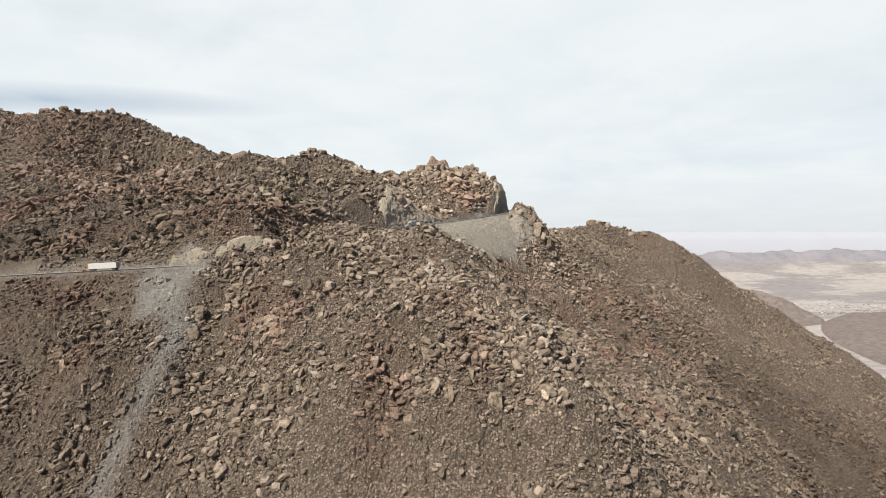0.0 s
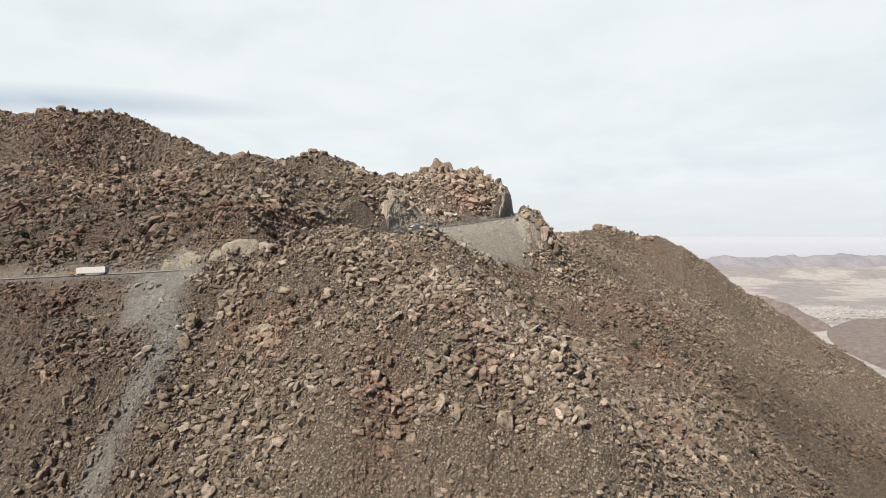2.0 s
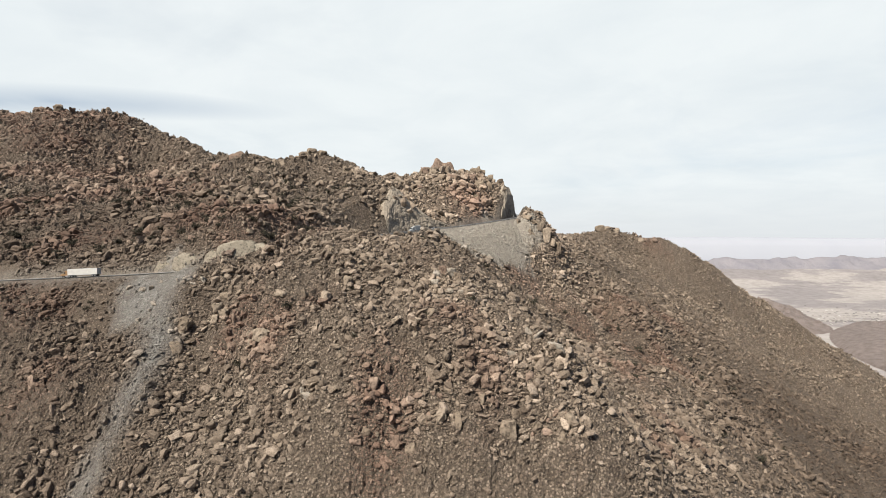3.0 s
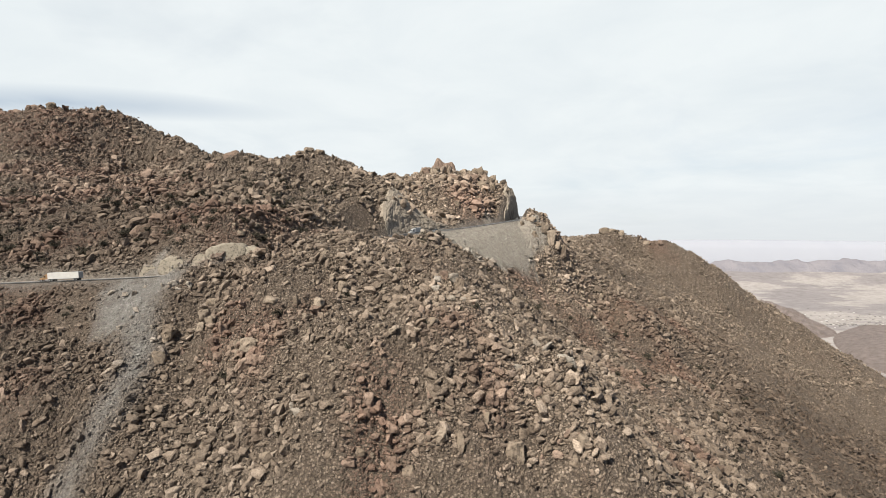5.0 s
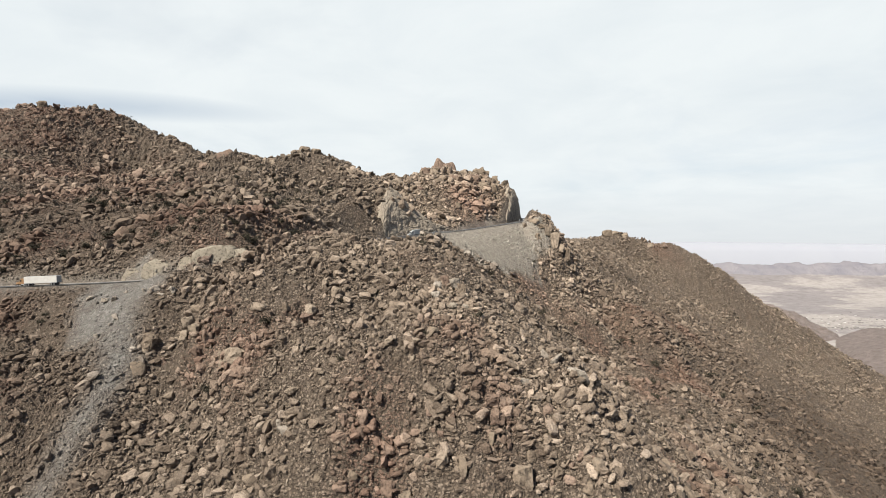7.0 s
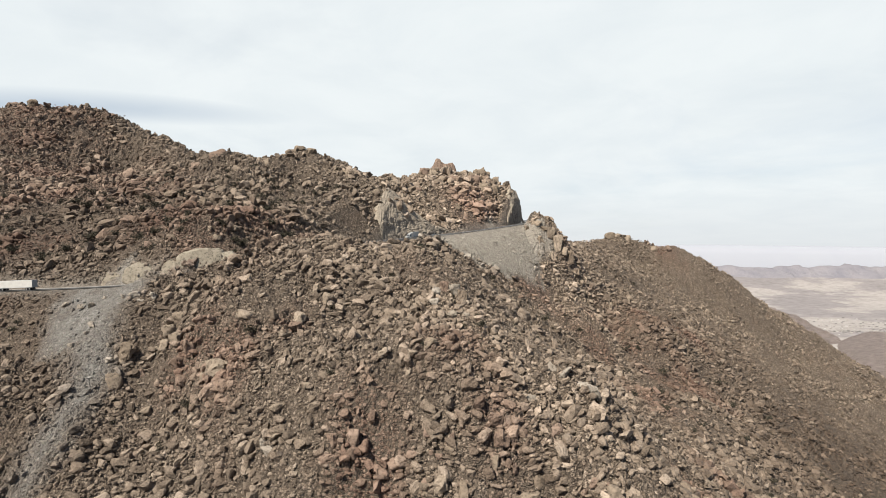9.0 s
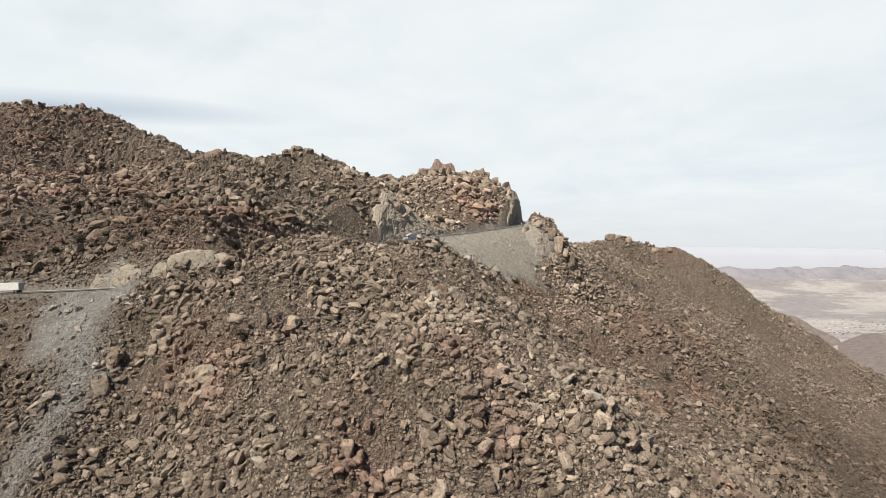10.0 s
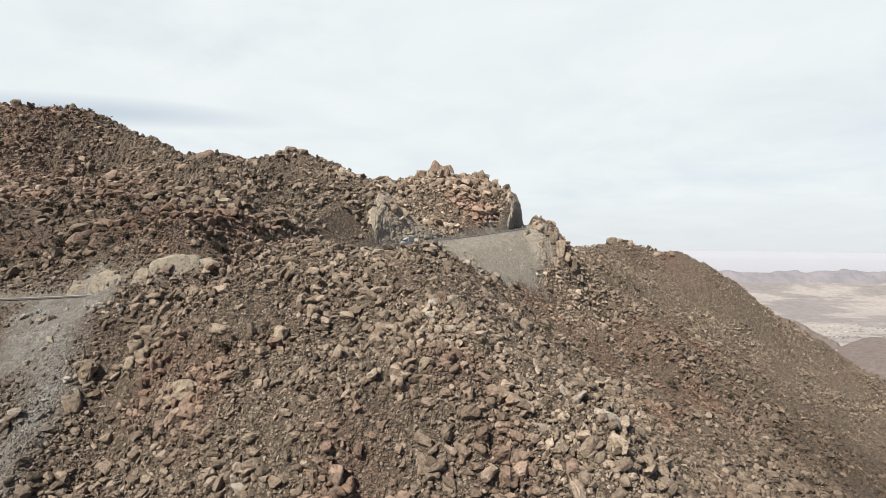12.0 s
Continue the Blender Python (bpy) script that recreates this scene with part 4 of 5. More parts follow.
PINNACLES = [
    (1.5, 535.0, 9.0, 12.0, 0), (-11.0, 528.0, 17.0, 15.0, 1), (-24.4, 533.0, 9.0, 13.2, 0), (-21.0, 530.0, 8.0, 9.0, 0),
    (-32.0, 531.0, 9.0, 9.0, 0), (-40.7, 530.0, 11.0, 13.0, 0), (-53.4, 524.0, 9.0, 10.6, 0), (-61.4, 515.0, 9.0, 12.0, 0), (-68.3, 470.0, 7.0, 6.0, 0), (14.2, 530.0, 12.0, 11.0, 0),
    (27.5, 522.0, 14.0, 12.0, 0), (36.0, 525.0, 9.0, 12.0, 0), (40.1, 522.0, 7.0, 12.0, 0), (44.8, 518.0, 8.0, 11.0, 0), (50.2, 512.0, 8.0, 8.0, 0), (-18.0, 528.0, 9.0, 12.0, 0),
]
TOWERS = [(-6.0, 531.0, 26.0, 22.0, 1)]
CRAG_BLOCKS = [
    (31.0, 527.0, 10.0, 15.0, 0), (25.0, 528.0, 9.0, 11.0, 0), (36.0, 526.0, 8.0, 10.0, 0), (41.0, 520.0, 9.0, 9.0, 0), (12.0, 531.0, 12.0, 9.0, 0), (18.0, 530.0, 9.0, 10.0, 0), (-23.0, 531.0, 11.0, 11.0, 0),
    (-29.0, 530.0, 9.0, 8.0, 0), (48.0, 515.0, 8.0, 8.0, 0), (20.0, 508.0, 13.0, 12.0, 1), (30.0, 505.0, 11.0, 11.0, 0), (4.0, 500.0, 12.0, 11.0, 1), (-12.0, 505.0, 11.0, 10.0, 0), (38.0, 506.0, 9.0, 10.0, 0),
]
KNOB_COLUMNS = [
    (68.0, 477.0, 10.0, 9.0, 0), (73.5, 475.0, 8.0, 10.0, 0), (78.0, 473.0, 9.0, 13.0, 0), (83.0, 471.0, 10.0, 17.0, 0), (88.0, 471.0, 8.5, 18.0, 0), (92.5, 472.0, 9.0, 19.0, 0), (98.0, 474.0, 8.0, 16.0, 0),
    (62.5, 480.0, 6.0, 6.5, 0), (80.0, 466.0, 7.0, 9.0, 0), (71.0, 469.0, 7.0, 7.0, 0),
]
CREST_ROCKS = [
    (-439.2, 622.0, 17.3, 13.8, 0), (-470.8, 640.0, 24.6, 19.7, 1), (-417.8, 646.0, 20.7, 16.5, 0), (-506.4, 660.0, 20.7, 16.5, 1), (-401.8, 646.0, 17.3, 13.8, 0), (-112.4, 460.0, 12.0, 9.6, 0), (-181.5, 478.0, 15.1, 12.1, 1),
    (-103.1, 458.0, 9.1, 7.3, 0), (-79.9, 440.0, 7.8, 8.1, 0), (-72.9, 436.0, 8.5, 8.0, 0), (207.5, 740.0, 15.5, 12.4, 0), (217.8, 738.0, 12.4, 10.1, 0), (227.9, 735.0, 10.9, 13.2, 0), (258.2, 728.0, 10.9, 27.7, 0),
    (273.8, 722.0, 12.5, 25.9, 1),
]
CUT_SLABS = [
    (-106.0, 285.0, 90.0, 18.0, 14.0), (-98.0, 287.5, 92.0, 10.0, 8.0), (-118.5, 281.5, 87.5, 7.0, 9.5), (-131.0, 282.0, 86.5, 11.0, 9.0), (-143.0, 283.0, 84.0, 7.0, 6.0),
]
for rows, words, group in (
    (GULLY_EDGE, "boulder in the outcrop beside the scree chute", "boulders by the chute"),
    (CHUTE_STONES, "block lying on the grey scree chute", "blocks on the chute"),
    (SPUR_TOP, "boulder on the crest of the spur", "boulders on the spur crest"),
    (SPUR_MID, "boulder lying among rubble on the spur", "boulders on the spur"),
    (RED_BAND, "ledge in the red outcrop on the eastern slope", "red outcrop ledges"),
    (LOW_OUTCROP, "block of the jointed outcrop low on the spur", "low outcrop blocks"),
    (LOW_OUTCROP_EAST, "block of the jointed outcrop low on the spur", "low outcrop blocks"),
    (PINNACLES, "pinnacle on the ragged crag above the road", "crag pinnacles"),
    (TOWERS, "tower on the ragged crag above the road", "crag pinnacles"),
    (CRAG_BLOCKS, "jointed block standing out of the crag", "crag blocks"),
    (KNOB_COLUMNS, "column of the knob beside the road", "knob columns"),
    (CREST_ROCKS, "knuckle of rock on the skyline crest", "skyline rocks"),
):
    tallest, sunk = (1.0, 0.45) if rows in (CREST_ROCKS, TOWERS) else (1.6, 0.4) if rows is KNOB_COLUMNS else (3.0, 0.32)
    for x, y, wide, high, kind in rows:
        if rows is RED_BAND:
            for _ in range(2):
                set_boulder(x + rng.normal(0, wide * 0.35), y + rng.normal(0, wide * 0.3), wide * rng.uniform(0.3, 0.5), high * rng.uniform(0.5, 0.8), kind, STONE_WORDS[kind] + " " + words, group)
            continue
        made = TOOTH if rows is TOWERS else SLABS[rng.integers(0, len(SLABS))] if rows in (CRAG_BLOCKS, KNOB_COLUMNS) else None
        set_boulder(x, y, wide, min(high, wide * tallest), kind, STONE_WORDS[kind] + " " + words, group, 0.85, sunk, 2 if rows is TOWERS else 9, 0 if rows is TOWERS else None, 0, None, made)
for n, (x, y, z, wide, high) in enumerate(CUT_SLABS):
    face = new("boulder", cut_face_mesh(n))
    face.matrix_world = pose(x, y, z, 0, 0, 12 - 9 * (n % 3)) @ Matrix.Diagonal((wide * 1.1, 9.0, high * 1.1, 1))
    tagged(face, "smooth fresh-cut pale granite face beside the road", "boulder", "cut rock faces")


def rock_wall(y0, y1, heights, batter, label):
    """Blasted wall on the inner side of the road between two places; heights: along the wall, batter: rise over run."""
    line = smooth_line([tuple(p) for p in ROAD_LINE if y0 < p[1] < y1], 0.8)
    t = np.gradient(line[:, :2], axis=0)
    t /= np.linalg.norm(t, axis=1)[:, None]
    inner = np.c_[-t[:, 1], t[:, 0]]
    u = np.cumsum(np.r_[0, np.hypot(*np.diff(line[:, :2], axis=0).T)])
    tall = np.interp(np.linspace(0, 1, len(line)), np.linspace(0, 1, len(heights)), heights)
    tall = tall * (0.86 + 0.3 * fbm(u, 0 * u, 9.0, 3, 91))
    rows = 46
    v = np.linspace(0, 1, rows)[:, None]
    high = v * tall
    U = np.broadcast_to(u, high.shape)
    joints = np.abs(fbm(U, high * 0.22, 5.0, 3, 92) - 0.5) * 2
    relief = 3.0 * (fbm(U, high, 14.0, 4, 93) - 0.5) + 0.5 * np.minimum(joints * 3, 1) + 0.9 * packed(U + high * 0.4, high * 0.8, 2.4, 94) + 0.5 * fbm(U + 0.5 * high, high * 0.3, 2.2, 3, 95)
    off = 6.3 + high / batter + 0.35 * np.maximum(high - 0.75 * tall, 0) - relief * (0.25 + 0.75 * np.minimum(v * 4, 1))
    x, y, z = line[:, 0] + inner[:, 0] * off, line[:, 1] + inner[:, 1] * off, line[:, 2] - 0.4 + high
    x, y, z = (np.concatenate([a, a[-1:] + b]) for a, b in ((x, 9 * inner[None, :, 0]), (y, 9 * inner[None, :, 1]), (z, np.full((1, len(u)), -1.5))))
    ob = mesh_from("rock_wall", np.c_[x.ravel(), y.ravel(), z.ravel()], grid_faces(len(u), rows + 1), WALL_STONE, False)
    return tagged(ob, label, "rock wall", "blasted walls")


rock_wall(382, 436, (13, 28, 34, 29, 20, 13, 8, 5, 3), 4.2, "tall pale granite wall blasted for the road bend")
rock_wall(483, 528, (3, 12, 25, 30, 31, 30, 27), 8.0, "pale blasted granite wall at the end of the crag")


def strew_boulders(n, x0, x1, y0, y1, least, most, reds, words, group, tall=1.0):
    while n:
        x, y = rng.uniform(x0, x1), rng.uniform(y0, y1)
        px, py = np.array([x]), np.array([y])
        wide = min(least * rng.uniform(0.05, 1) ** -0.45, most)
        if near_line(px, py, ROAD_LINE)[0][0] < 8 + wide * 0.7 or scree(px, py)[0] > 0.4:
            continue
        kind = int(rng.uniform() < reds)
        set_boulder(x, y, wide, wide * rng.uniform(0.55, 1.1) * tall, kind, STONE_WORDS[kind] + " " + words, group)
        n -= 1


strew_boulders(26, -135, -60, 292, 345, 3.0, 6.5, 0.75, "boulder in the red outcrop above the road", "red boulders above the road")
strew_boulders(16, -400, -120, 330, 520, 4.5, 11.0, 0.4, "boulder on the high rocky slope", "boulders on the high slope")
strew_boulders(20, -45, 52, 432, 530, 4.2, 10.0, 0.15, "block on the face of the crag", "blocks on the crag face", 1.3)
strew_boulders(30, -64, -4, 256, 296, 2.3, 4.6, 0.1, "rounded boulder heaped on the top of the spur", "boulders heaped on the spur top")
for cx, cy, reach in OUTCROPS[:14]:
    for n in range(4):
        wide, kind = min(1.5 * rng.uniform(0.05, 1) ** -0.4, 4.4), int(n % 3 > 0)
        set_boulder(cx + rng.normal(0, reach * 0.5), cy + rng.normal(0, reach * 0.3), wide, wide * rng.uniform(0.8, 1.7), kind, STONE_WORDS[kind] + " block of a jointed outcrop on the spur", "outcrop blocks", 0.8, 0.3, 7, None, 0, None, SLABS[n % len(SLABS)] if n % 2 else None)
strew_boulders(10, 90, 260, 330, 560, 3.0, 6.0, 0.35, "boulder on the eastern slope", "boulders on the eastern slope")


# ---- shrubs ----
def finish(bm, name, mat, parent=None, label="", smooth=False):
    """A bmesh as one mesh object under a thing."""
    me = bpy.data.meshes.new(name)
    for f in bm.faces:
        f.smooth = smooth
    bm.to_mesh(me)
    bm.free()
    me.materials.append(mat)
    ob = new(name, me)
    ob.parent = parent
    return tagged(ob, label)


def shrub(k):
    """A low desert shrub one unit wide: forked stems and many small leaf sprays."""
    root = new("desert_shrub")
    root.empty_display_size = 0.3
    local = random.Random(k)
    stems, leaves = bmesh.new(), bmesh.new()
    for _ in range(11):
        a, out = local.uniform(0, 6.283), local.uniform(0.15, 0.42)
        tip = Vector((math.cos(a) * out, math.sin(a) * out, local.uniform(0.22, 0.55)))
        side = Vector((-math.sin(a), math.cos(a), 0)) * 0.014
        v = [stems.verts.new(p) for p in (-side, side, Vector((0, 0, 0.03)), tip)]
        for tri in ((0, 1, 3), (1, 2, 3), (2, 0, 3)):
            stems.faces.new([v[i] for i in tri])
        for _ in range(32):
            c = tip * local.uniform(0.55, 1.12) + Vector([local.gauss(0, 0.075) for _ in range(3)])
            c.z = max(c.z, 0.02)
            d = [Vector([local.gauss(0, 1) for _ in range(3)]).normalized() * local.uniform(0.045, 0.095) for _ in range(3)]
            leaves.faces.new([leaves.verts.new(c + p) for p in d])
    finish(stems, "stems", TWIG, root)
    finish(leaves, "foliage", LEAF, root)
    return tagged(root, "dark dusty desert shrub growing between rocks", "shrub", "shrubs on the mountainside")


SHRUBS = [
    (-65.7, 233.6, 5.9), (-81.6, 224.4, 5.6), (-87.6, 219.1, 4.3), (8.1, 223.3, 4.7), (-42.4, 246.0, 3.9), (119.3, 420.2, 6.0), (140.0, 406.8, 7.6),
    (87.6, 412.9, 4.9), (64.6, 452.4, 4.0), (-185.6, 303.3, 10.1), (-146.3, 309.5, 7.0), (-132.2, 290.9, 6.5), (-228.7, 337.4, 6.3), (-163.2, 256.2, 4.0),
    (-162.6, 258.4, 3.4), (-174.5, 340.5, 5.8), (-180.8, 310.5, 4.8), (-205.6, 299.2, 4.8), (33.1, 416.4, 2.8), (172.6, 552.5, 4.6), (139.6, 541.0, 4.4),
    (-22.5, 259.2, 3.2), (-73.8, 278.7, 3.1), (-102.4, 258.3, 2.0), (-33.4, 210.3, 1.8), (103.3, 420.2, 5.0), (79.3, 419.9, 4.1), (-2.1, 211.7, 1.8),
]

MODELS = [shrub(k) for k in range(4)]
spots = [(x, y, w) for x, y, w in SHRUBS]
for _ in range(300):
    x, y = (rng.uniform(-330, -70), rng.uniform(290, 420)) if rng.uniform() < 0.6 else (rng.uniform(-220, 220), rng.uniform(185, 470))
    px, py = np.array([x]), np.array([y])
    if near_line(px, py, ROAD_LINE)[0][0] > 9 and scree(px, py)[0] < 0.5 and not (-70 < x < 110 and y > 400):
        spots.append((x, y, rng.uniform(1.8, 4.2) * (1.8 if y > 290 else 0.9)))
for n, (x, y, wide) in enumerate(spots):
    z = float(land(np.array([x]), np.array([y]))[0])
    m = pose(x, y, z + 0.05, 0, 0, rng.uniform(0, 360)) @ Matrix.Diagonal((wide, wide, wide * 0.9, 1))
    if n < len(MODELS):
        MODELS[n].matrix_basis = m
    else:
        copy_thing(MODELS[n % 4], Matrix(m) @ Matrix.Diagonal((*(1 / v for v in MODELS[n % 4].scale), 1)))


# ---- vehicles and road furniture ----
def box(bm, x0, x1, y0, y1, z0, z1, bevel=0.0, top=1.0):
    """A box with rounded edges; top narrows its upper face."""
    cx, cy = (x0 + x1) / 2, (y0 + y1) / 2
    v = [bm.verts.new((cx + (x - cx) * (top if z == z1 else 1), cy + (y - cy) * (top if z == z1 else 1), z)) for z in (z0, z1) for y in (y0, y1) for x in (x0, x1)]
    faces = [bm.faces.new([v[i] for i in q]) for q in ((0, 2, 3, 1), (4, 5, 7, 6), (0, 1, 5, 4), (1, 3, 7, 5), (3, 2, 6, 7), (2, 0, 4, 6))]
    if bevel:
        bmesh.ops.bevel(bm, geom=list({e for f in faces for e in f.edges}), offset=bevel, segments=2, affect="EDGES", profile=0.5)
    return bm


def box_part(name, mat, parent, *sizes, bevel=0.03, top=1.0, label=""):
    return finish(box(bmesh.new(), *sizes, bevel, top), name, mat, parent, label)


def profile_part(name, mat, parent, outline, half, bevel=0.05, tuck=1.0, label=""):
    """A body from its side outline (x, z), as wide as 2 * half; tuck narrows the part above the outline's middle."""
    bm = bmesh.new()
    mid = sum(z for _, z in outline) / len(outline)
    a = [bm.verts.new((x, -half * (tuck if z > mid else 1), z)) for x, z in outline]
    b = [bm.verts.new((x, half * (tuck if z > mid else 1), z)) for x, z in outline]
    bm.faces.new(a)
    bm.faces.new(b[::-1])
    for i in range(len(outline)):
        j = (i + 1) % len(outline)
        bm.faces.new((a[j], a[i], b[i], b[j]))
    bmesh.ops.recalc_face_normals(bm, faces=bm.faces[:])
    bmesh.ops.bevel(bm, geom=bm.edges[:], offset=bevel, segments=2, affect="EDGES", profile=0.5)
    return finish(bm, name, mat, parent, label)


def wheel(parent, x, y, r, wide):
    """A tyre on a steel rim, axle along y."""
    bm = bmesh.new()
    ring = [(r * 0.6, -0.5), (r * 0.94, -0.5), (r, -0.3), (r, 0.3), (r * 0.94, 0.5), (r * 0.6, 0.5)]
    n = 18
    rows = [[bm.verts.new((q * math.cos(6.2832 * k / n), w * wide, q * math.sin(6.2832 * k / n))) for q, w in ring] for k in range(n)]
    for k in range(n):
        for i in range(len(ring)):
            j = (i + 1) % len(ring)
            bm.faces.new((rows[k][i], rows[k][j], rows[(k + 1) % n][j], rows[(k + 1) % n][i]))
    tyre = finish(bm, "wheel", RUBBER, parent, smooth=True)
    tyre.location = (x, y, r)
    rim = bmesh.new()
    bmesh.ops.create_cone(rim, cap_ends=True, segments=14, radius1=r * 0.6, radius2=r * 0.5, depth=wide * 0.8, matrix=Matrix.Rotation(math.pi / 2, 4, "X"))
    finish(rim, "rim", STEEL, tyre)
    return tyre


def on_road(x, offset=0.0):
    """The pose of a vehicle on the road near x in plan: it faces along -x (downhill, west)."""
    k = int(np.argmin(np.abs(ROAD_LINE[:, 0] - x))) if x < -100 else int(np.argmin(np.abs(ROAD_LINE[:, 0] - x) + 1e3 * (ROAD_LINE[:, 1] > 520)))
    k = min(max(k, 1), len(ROAD_LINE) - 2)
    a, b = ROAD_LINE[k - 1], ROAD_LINE[k + 1]
    t = (b - a) / np.linalg.norm((b - a)[:2])
    u = (x - ROAD_LINE[k, 0]) / t[0]
    p = ROAD_LINE[k] + t * u
    heading = math.degrees(math.atan2(-t[1], -t[0]))
    pitch = math.degrees(math.atan(t[2]))
    return pose(p[0] + t[1] * offset, p[1] - t[0] * offset, p[2] + 0.01, 0, 0, heading) @ pose(0, 0, 0, 0, pitch, 0)


def tractor(m, paint_colour, label):
    """Three-axle tractor with a long bonnet and a sleeper; it faces +x, fifth wheel at x = 0."""
    root = new("truck_tractor")
    profile_part("bonnet", paint_colour, root, [(3.9, 0.75), (5.9, 0.75), (5.95, 1.5), (5.7, 1.75), (3.9, 2.0)], 0.95, 0.08, 0.85)
    profile_part("cab", paint_colour, root, [(1.3, 0.85), (3.95, 0.85), (3.95, 2.0), (3.5, 2.95), (3.0, 3.25), (1.3, 3.65)], 1.2, 0.08, 0.96)
    profile_part("windscreen", GLASS, root, [(3.62, 2.75), (3.96, 2.08), (3.99, 2.08), (3.66, 2.78)], 1.0, 0.01)
    for side in (-1, 1):
        box_part("side_window", GLASS, root, 2.75, 3.5, side * 1.2 - 0.02, side * 1.2 + 0.02, 2.0, 2.7, bevel=0.0)
        box_part("fuel_tank", STEEL, root, 1.4, 2.9, side * 1.05 - 0.28, side * 1.05 + 0.28, 0.5, 1.05, bevel=0.12)
        box_part("exhaust_stack", STEEL, root, 1.2, 1.34, side * 1.05 - 0.07, side * 1.05 + 0.07, 1.0, 3.9, bevel=0.03)
        box_part("mudguard", paint_colour, root, 4.3, 5.7, side * 1.05 - 0.2, side * 1.05 + 0.2, 0.95, 1.2, bevel=0.1)
        wheel(root, 5.0, side * 1.05, 0.52, 0.3)
        wheel(root, 0.65, side * 0.95, 0.52, 0.55)
        wheel(root, -0.65, side * 0.95, 0.52, 0.55)
    box_part("chassis", DARK_PAINT, root, -1.3, 5.6, -0.45, 0.45, 0.62, 0.95)
    box_part("bumper", STEEL, root, 5.95, 6.15, -1.15, 1.15, 0.4, 0.8)
    root.matrix_basis = m
    return tagged(root, label, "truck")


def trailer(m, label, length=16.1, mat=None):
    """Box trailer; its kingpin at x = 0, its tail at x = 1 - length."""
    root = new("box_trailer")
    tail = 1.0 - length
    box_part("box_body", mat or WHITE_PAINT, root, tail, 1.0, -1.3, 1.3, 1.2, 4.05, bevel=0.05)
    box_part("roof", GREY_PAINT, root, tail + 0.1, 0.9, -1.22, 1.22, 4.052, 4.09, bevel=0.0)
    box_part("lower_rail", GREY_PAINT, root, tail, 1.0, -1.32, 1.32, 1.08, 1.2, bevel=0.0)
    for side in (-1, 1):
        box_part("rear_door", GREY_PAINT, root, tail - 0.05, tail - 0.005, side * 0.64 - 0.6, side * 0.64 + 0.6, 1.25, 4.0, bevel=0.02)
        box_part("landing_leg", STEEL, root, -2.6, -2.45, side * 0.8 - 0.07, side * 0.8 + 0.07, 0.3, 1.1)
        for x in (tail + 1.4, tail + 2.7):
            wheel(root, x, side * 0.98, 0.5, 0.55)
    box_part("bogie", DARK_PAINT, root, tail + 0.6, tail + 3.5, -0.6, 0.6, 0.55, 1.08)
    box_part("bumper_bar", DARK_PAINT, root, tail - 0.02, tail + 0.1, -1.2, 1.2, 0.5, 0.62)
    root.matrix_basis = m
    return tagged(root, label, "trailer")


def car(m, paint_colour, label, tall=1.0):
    """A saloon or, tall, a pickup-sized car, 4.6 m long, facing +x."""
    root = new("car")
    profile_part("body", paint_colour, root, [(-2.3, 0.35), (2.25, 0.35), (2.3, 0.7), (1.2, 0.95 * tall), (-2.2, 1.0 * tall), (-2.3, 0.8)], 0.88, 0.08)
    profile_part("cabin", GLASS, root, [(-1.7, 0.97 * tall), (1.1, 0.94 * tall), (0.35, 1.4 * tall), (-1.1, 1.42 * tall)], 0.8, 0.04, 0.85)
    box_part("roof", paint_colour, root, -1.05, 0.3, -0.66, 0.66, 1.405 * tall, 1.46 * tall, bevel=0.02)
    for side in (-1, 1):
        for x in (-1.4, 1.4):
            wheel(root, x, side * 0.8, 0.33, 0.22)
        box_part("headlight", STEEL, root, 2.2, 2.3, side * 0.65 - 0.15, side * 0.65 + 0.15, 0.6, 0.72, bevel=0.02)
    root.matrix_basis = m
    return tagged(root, label, "car")


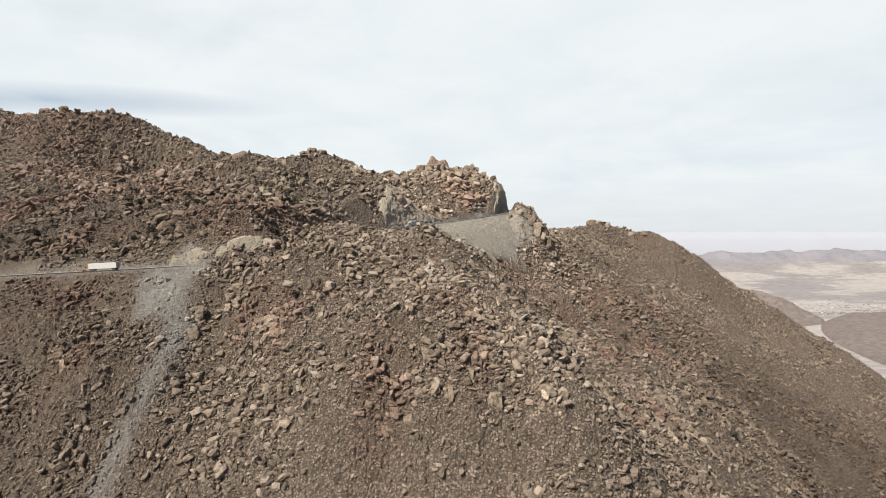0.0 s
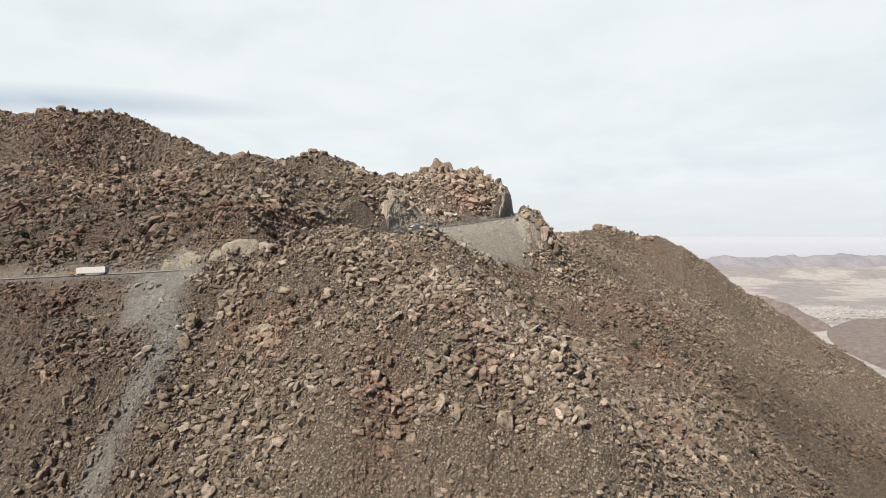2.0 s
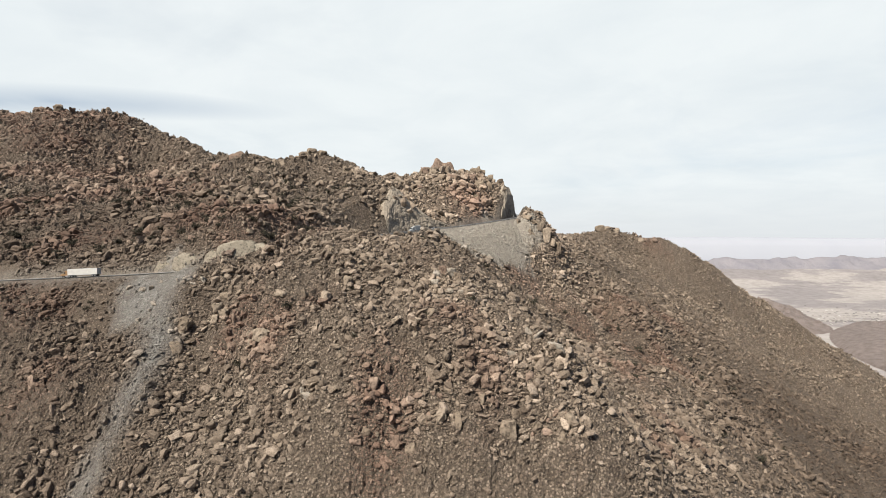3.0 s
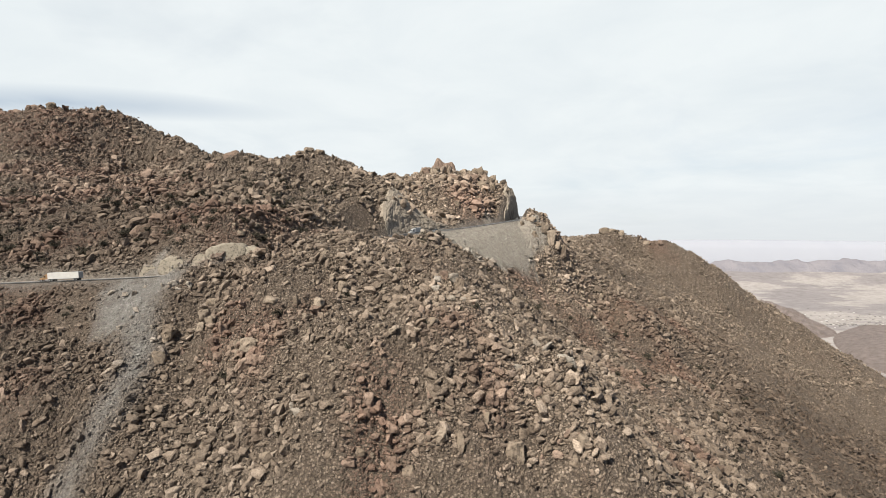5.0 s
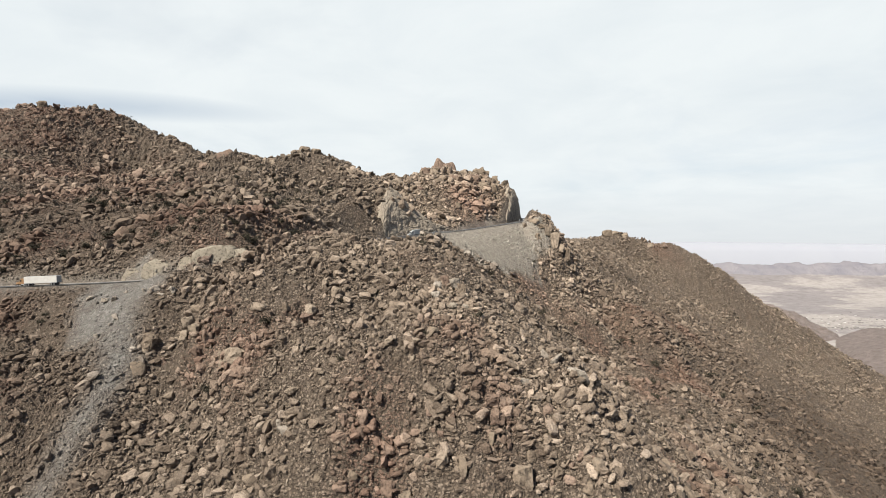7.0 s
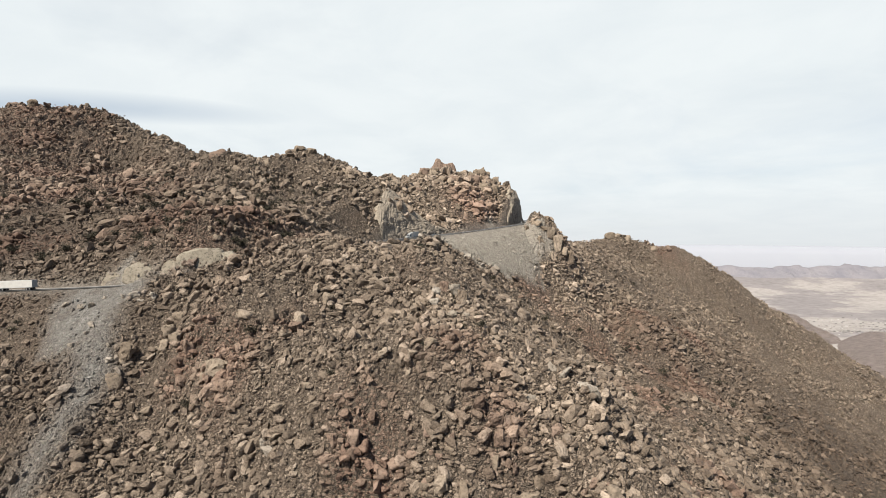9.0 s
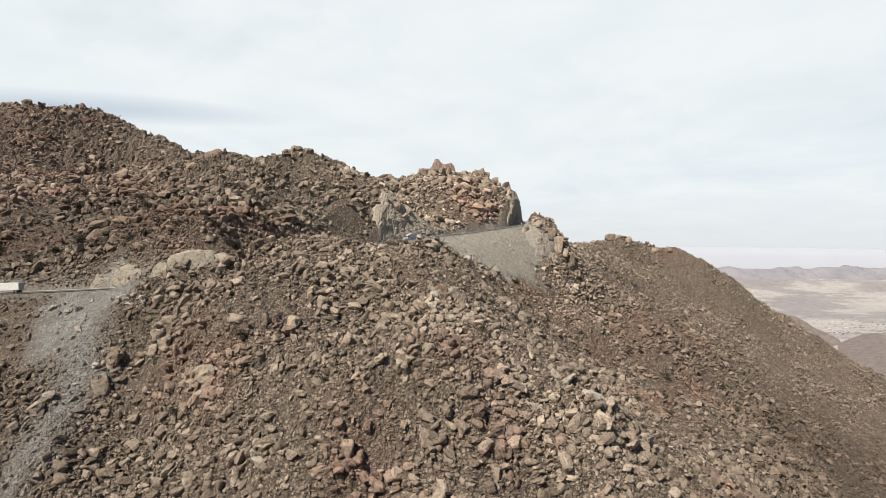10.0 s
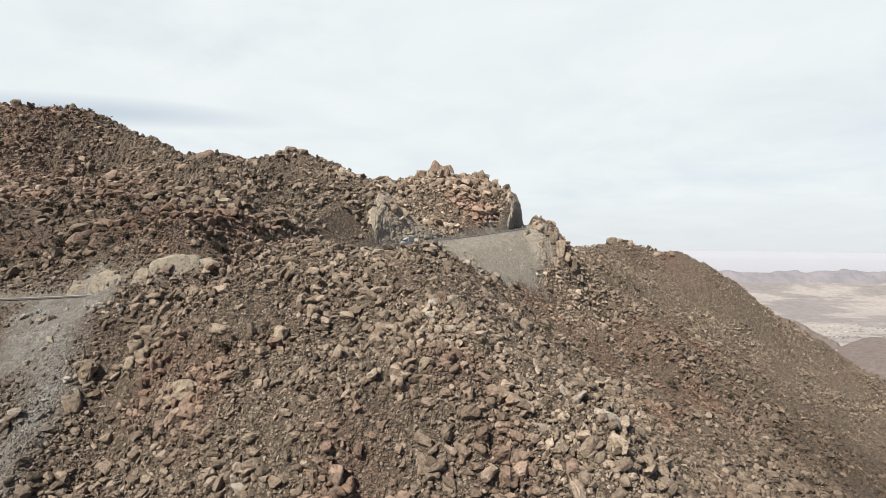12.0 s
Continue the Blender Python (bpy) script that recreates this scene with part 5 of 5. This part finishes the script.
HAUL = on_road(-186.0, 0.6)
tractor(HAUL @ pose(-0.5, 0, 0), OCHRE_PAINT, "ochre-orange long-nosed truck tractor driving down the mountain road")
trailer(HAUL, "long white box trailer hitched behind the orange tractor")
tractor(on_road(-25.0, 2.0), GREY_PAINT, "pale grey truck tractor stopped on the bend")
trailer(on_road(-25.0, 2.0) @ pose(0, 0, 0), "short pale grey box trailer stopped on the bend of the road", 5.5, GREY_PAINT)
car(on_road(-16.5, 1.0), DARK_PAINT, "dark car waiting behind the truck on the bend")
car(on_road(-11.0, 1.2), DARK_PAINT, "dark pickup car waiting on the bend of the road", 1.2)
car(on_road(-13.0, 3.9), WHITE_PAINT, "white car parked by the parapet of the bend")


def guard_rail():
    """Steel rail on posts along the outer edge, above the scree."""
    root = new("guard_rail")
    line = smooth_line([tuple(p) for p in ROAD_LINE if 426 < p[1] < 500], 4.0)
    t = np.gradient(line[:, :2], axis=0)
    t /= np.linalg.norm(t, axis=1)[:, None]
    edge = np.c_[line[:, :2] + np.c_[t[:, 1], -t[:, 0]] * 5.2, line[:, 2]]
    bm = bmesh.new()
    rows = [[bm.verts.new((p[0] + o * q[1], p[1] - o * q[0], p[2] + z)) for o, z in ((0, 0.45), (0.06, 0.52), (0, 0.6), (0.06, 0.68), (0, 0.76), (-0.04, 0.6))] for p, q in zip(edge, t)]
    for a, b in zip(rows, rows[1:]):
        for i in range(6):
            j = (i + 1) % 6
            bm.faces.new((a[i], a[j], b[j], b[i]))
    finish(bm, "rail", STEEL, root)
    model = None
    for p in edge:
        if model is None:
            model = box_part("post", STEEL, root, -0.08, 0.08, -0.08, 0.08, -0.5, 0.78, bevel=0.0)
            model.location = p
        else:
            post = new("post", model.data)
            post.parent, post.location = root, p
    return tagged(root, "dull steel guard rail along the outer road edge", "guard rail")


guard_rail()


def road_sign(x, offset):
    root = new("road_sign")
    box_part("post", STEEL, root, -0.05, 0.05, -0.05, 0.05, -0.4, 2.6, bevel=0.0)
    box_part("panel", GREY_PAINT, root, -0.1, -0.05, -0.4, 0.4, 1.7, 2.6, bevel=0.0)
    root.matrix_basis = on_road(x, offset)
    return tagged(root, "small grey sign on a post at the road edge", "road sign", "signs at the crag")


for x, offset in ((54.0, 4.9), (57.0, 5.6), (60.0, 4.9)):
    road_sign(x, offset)
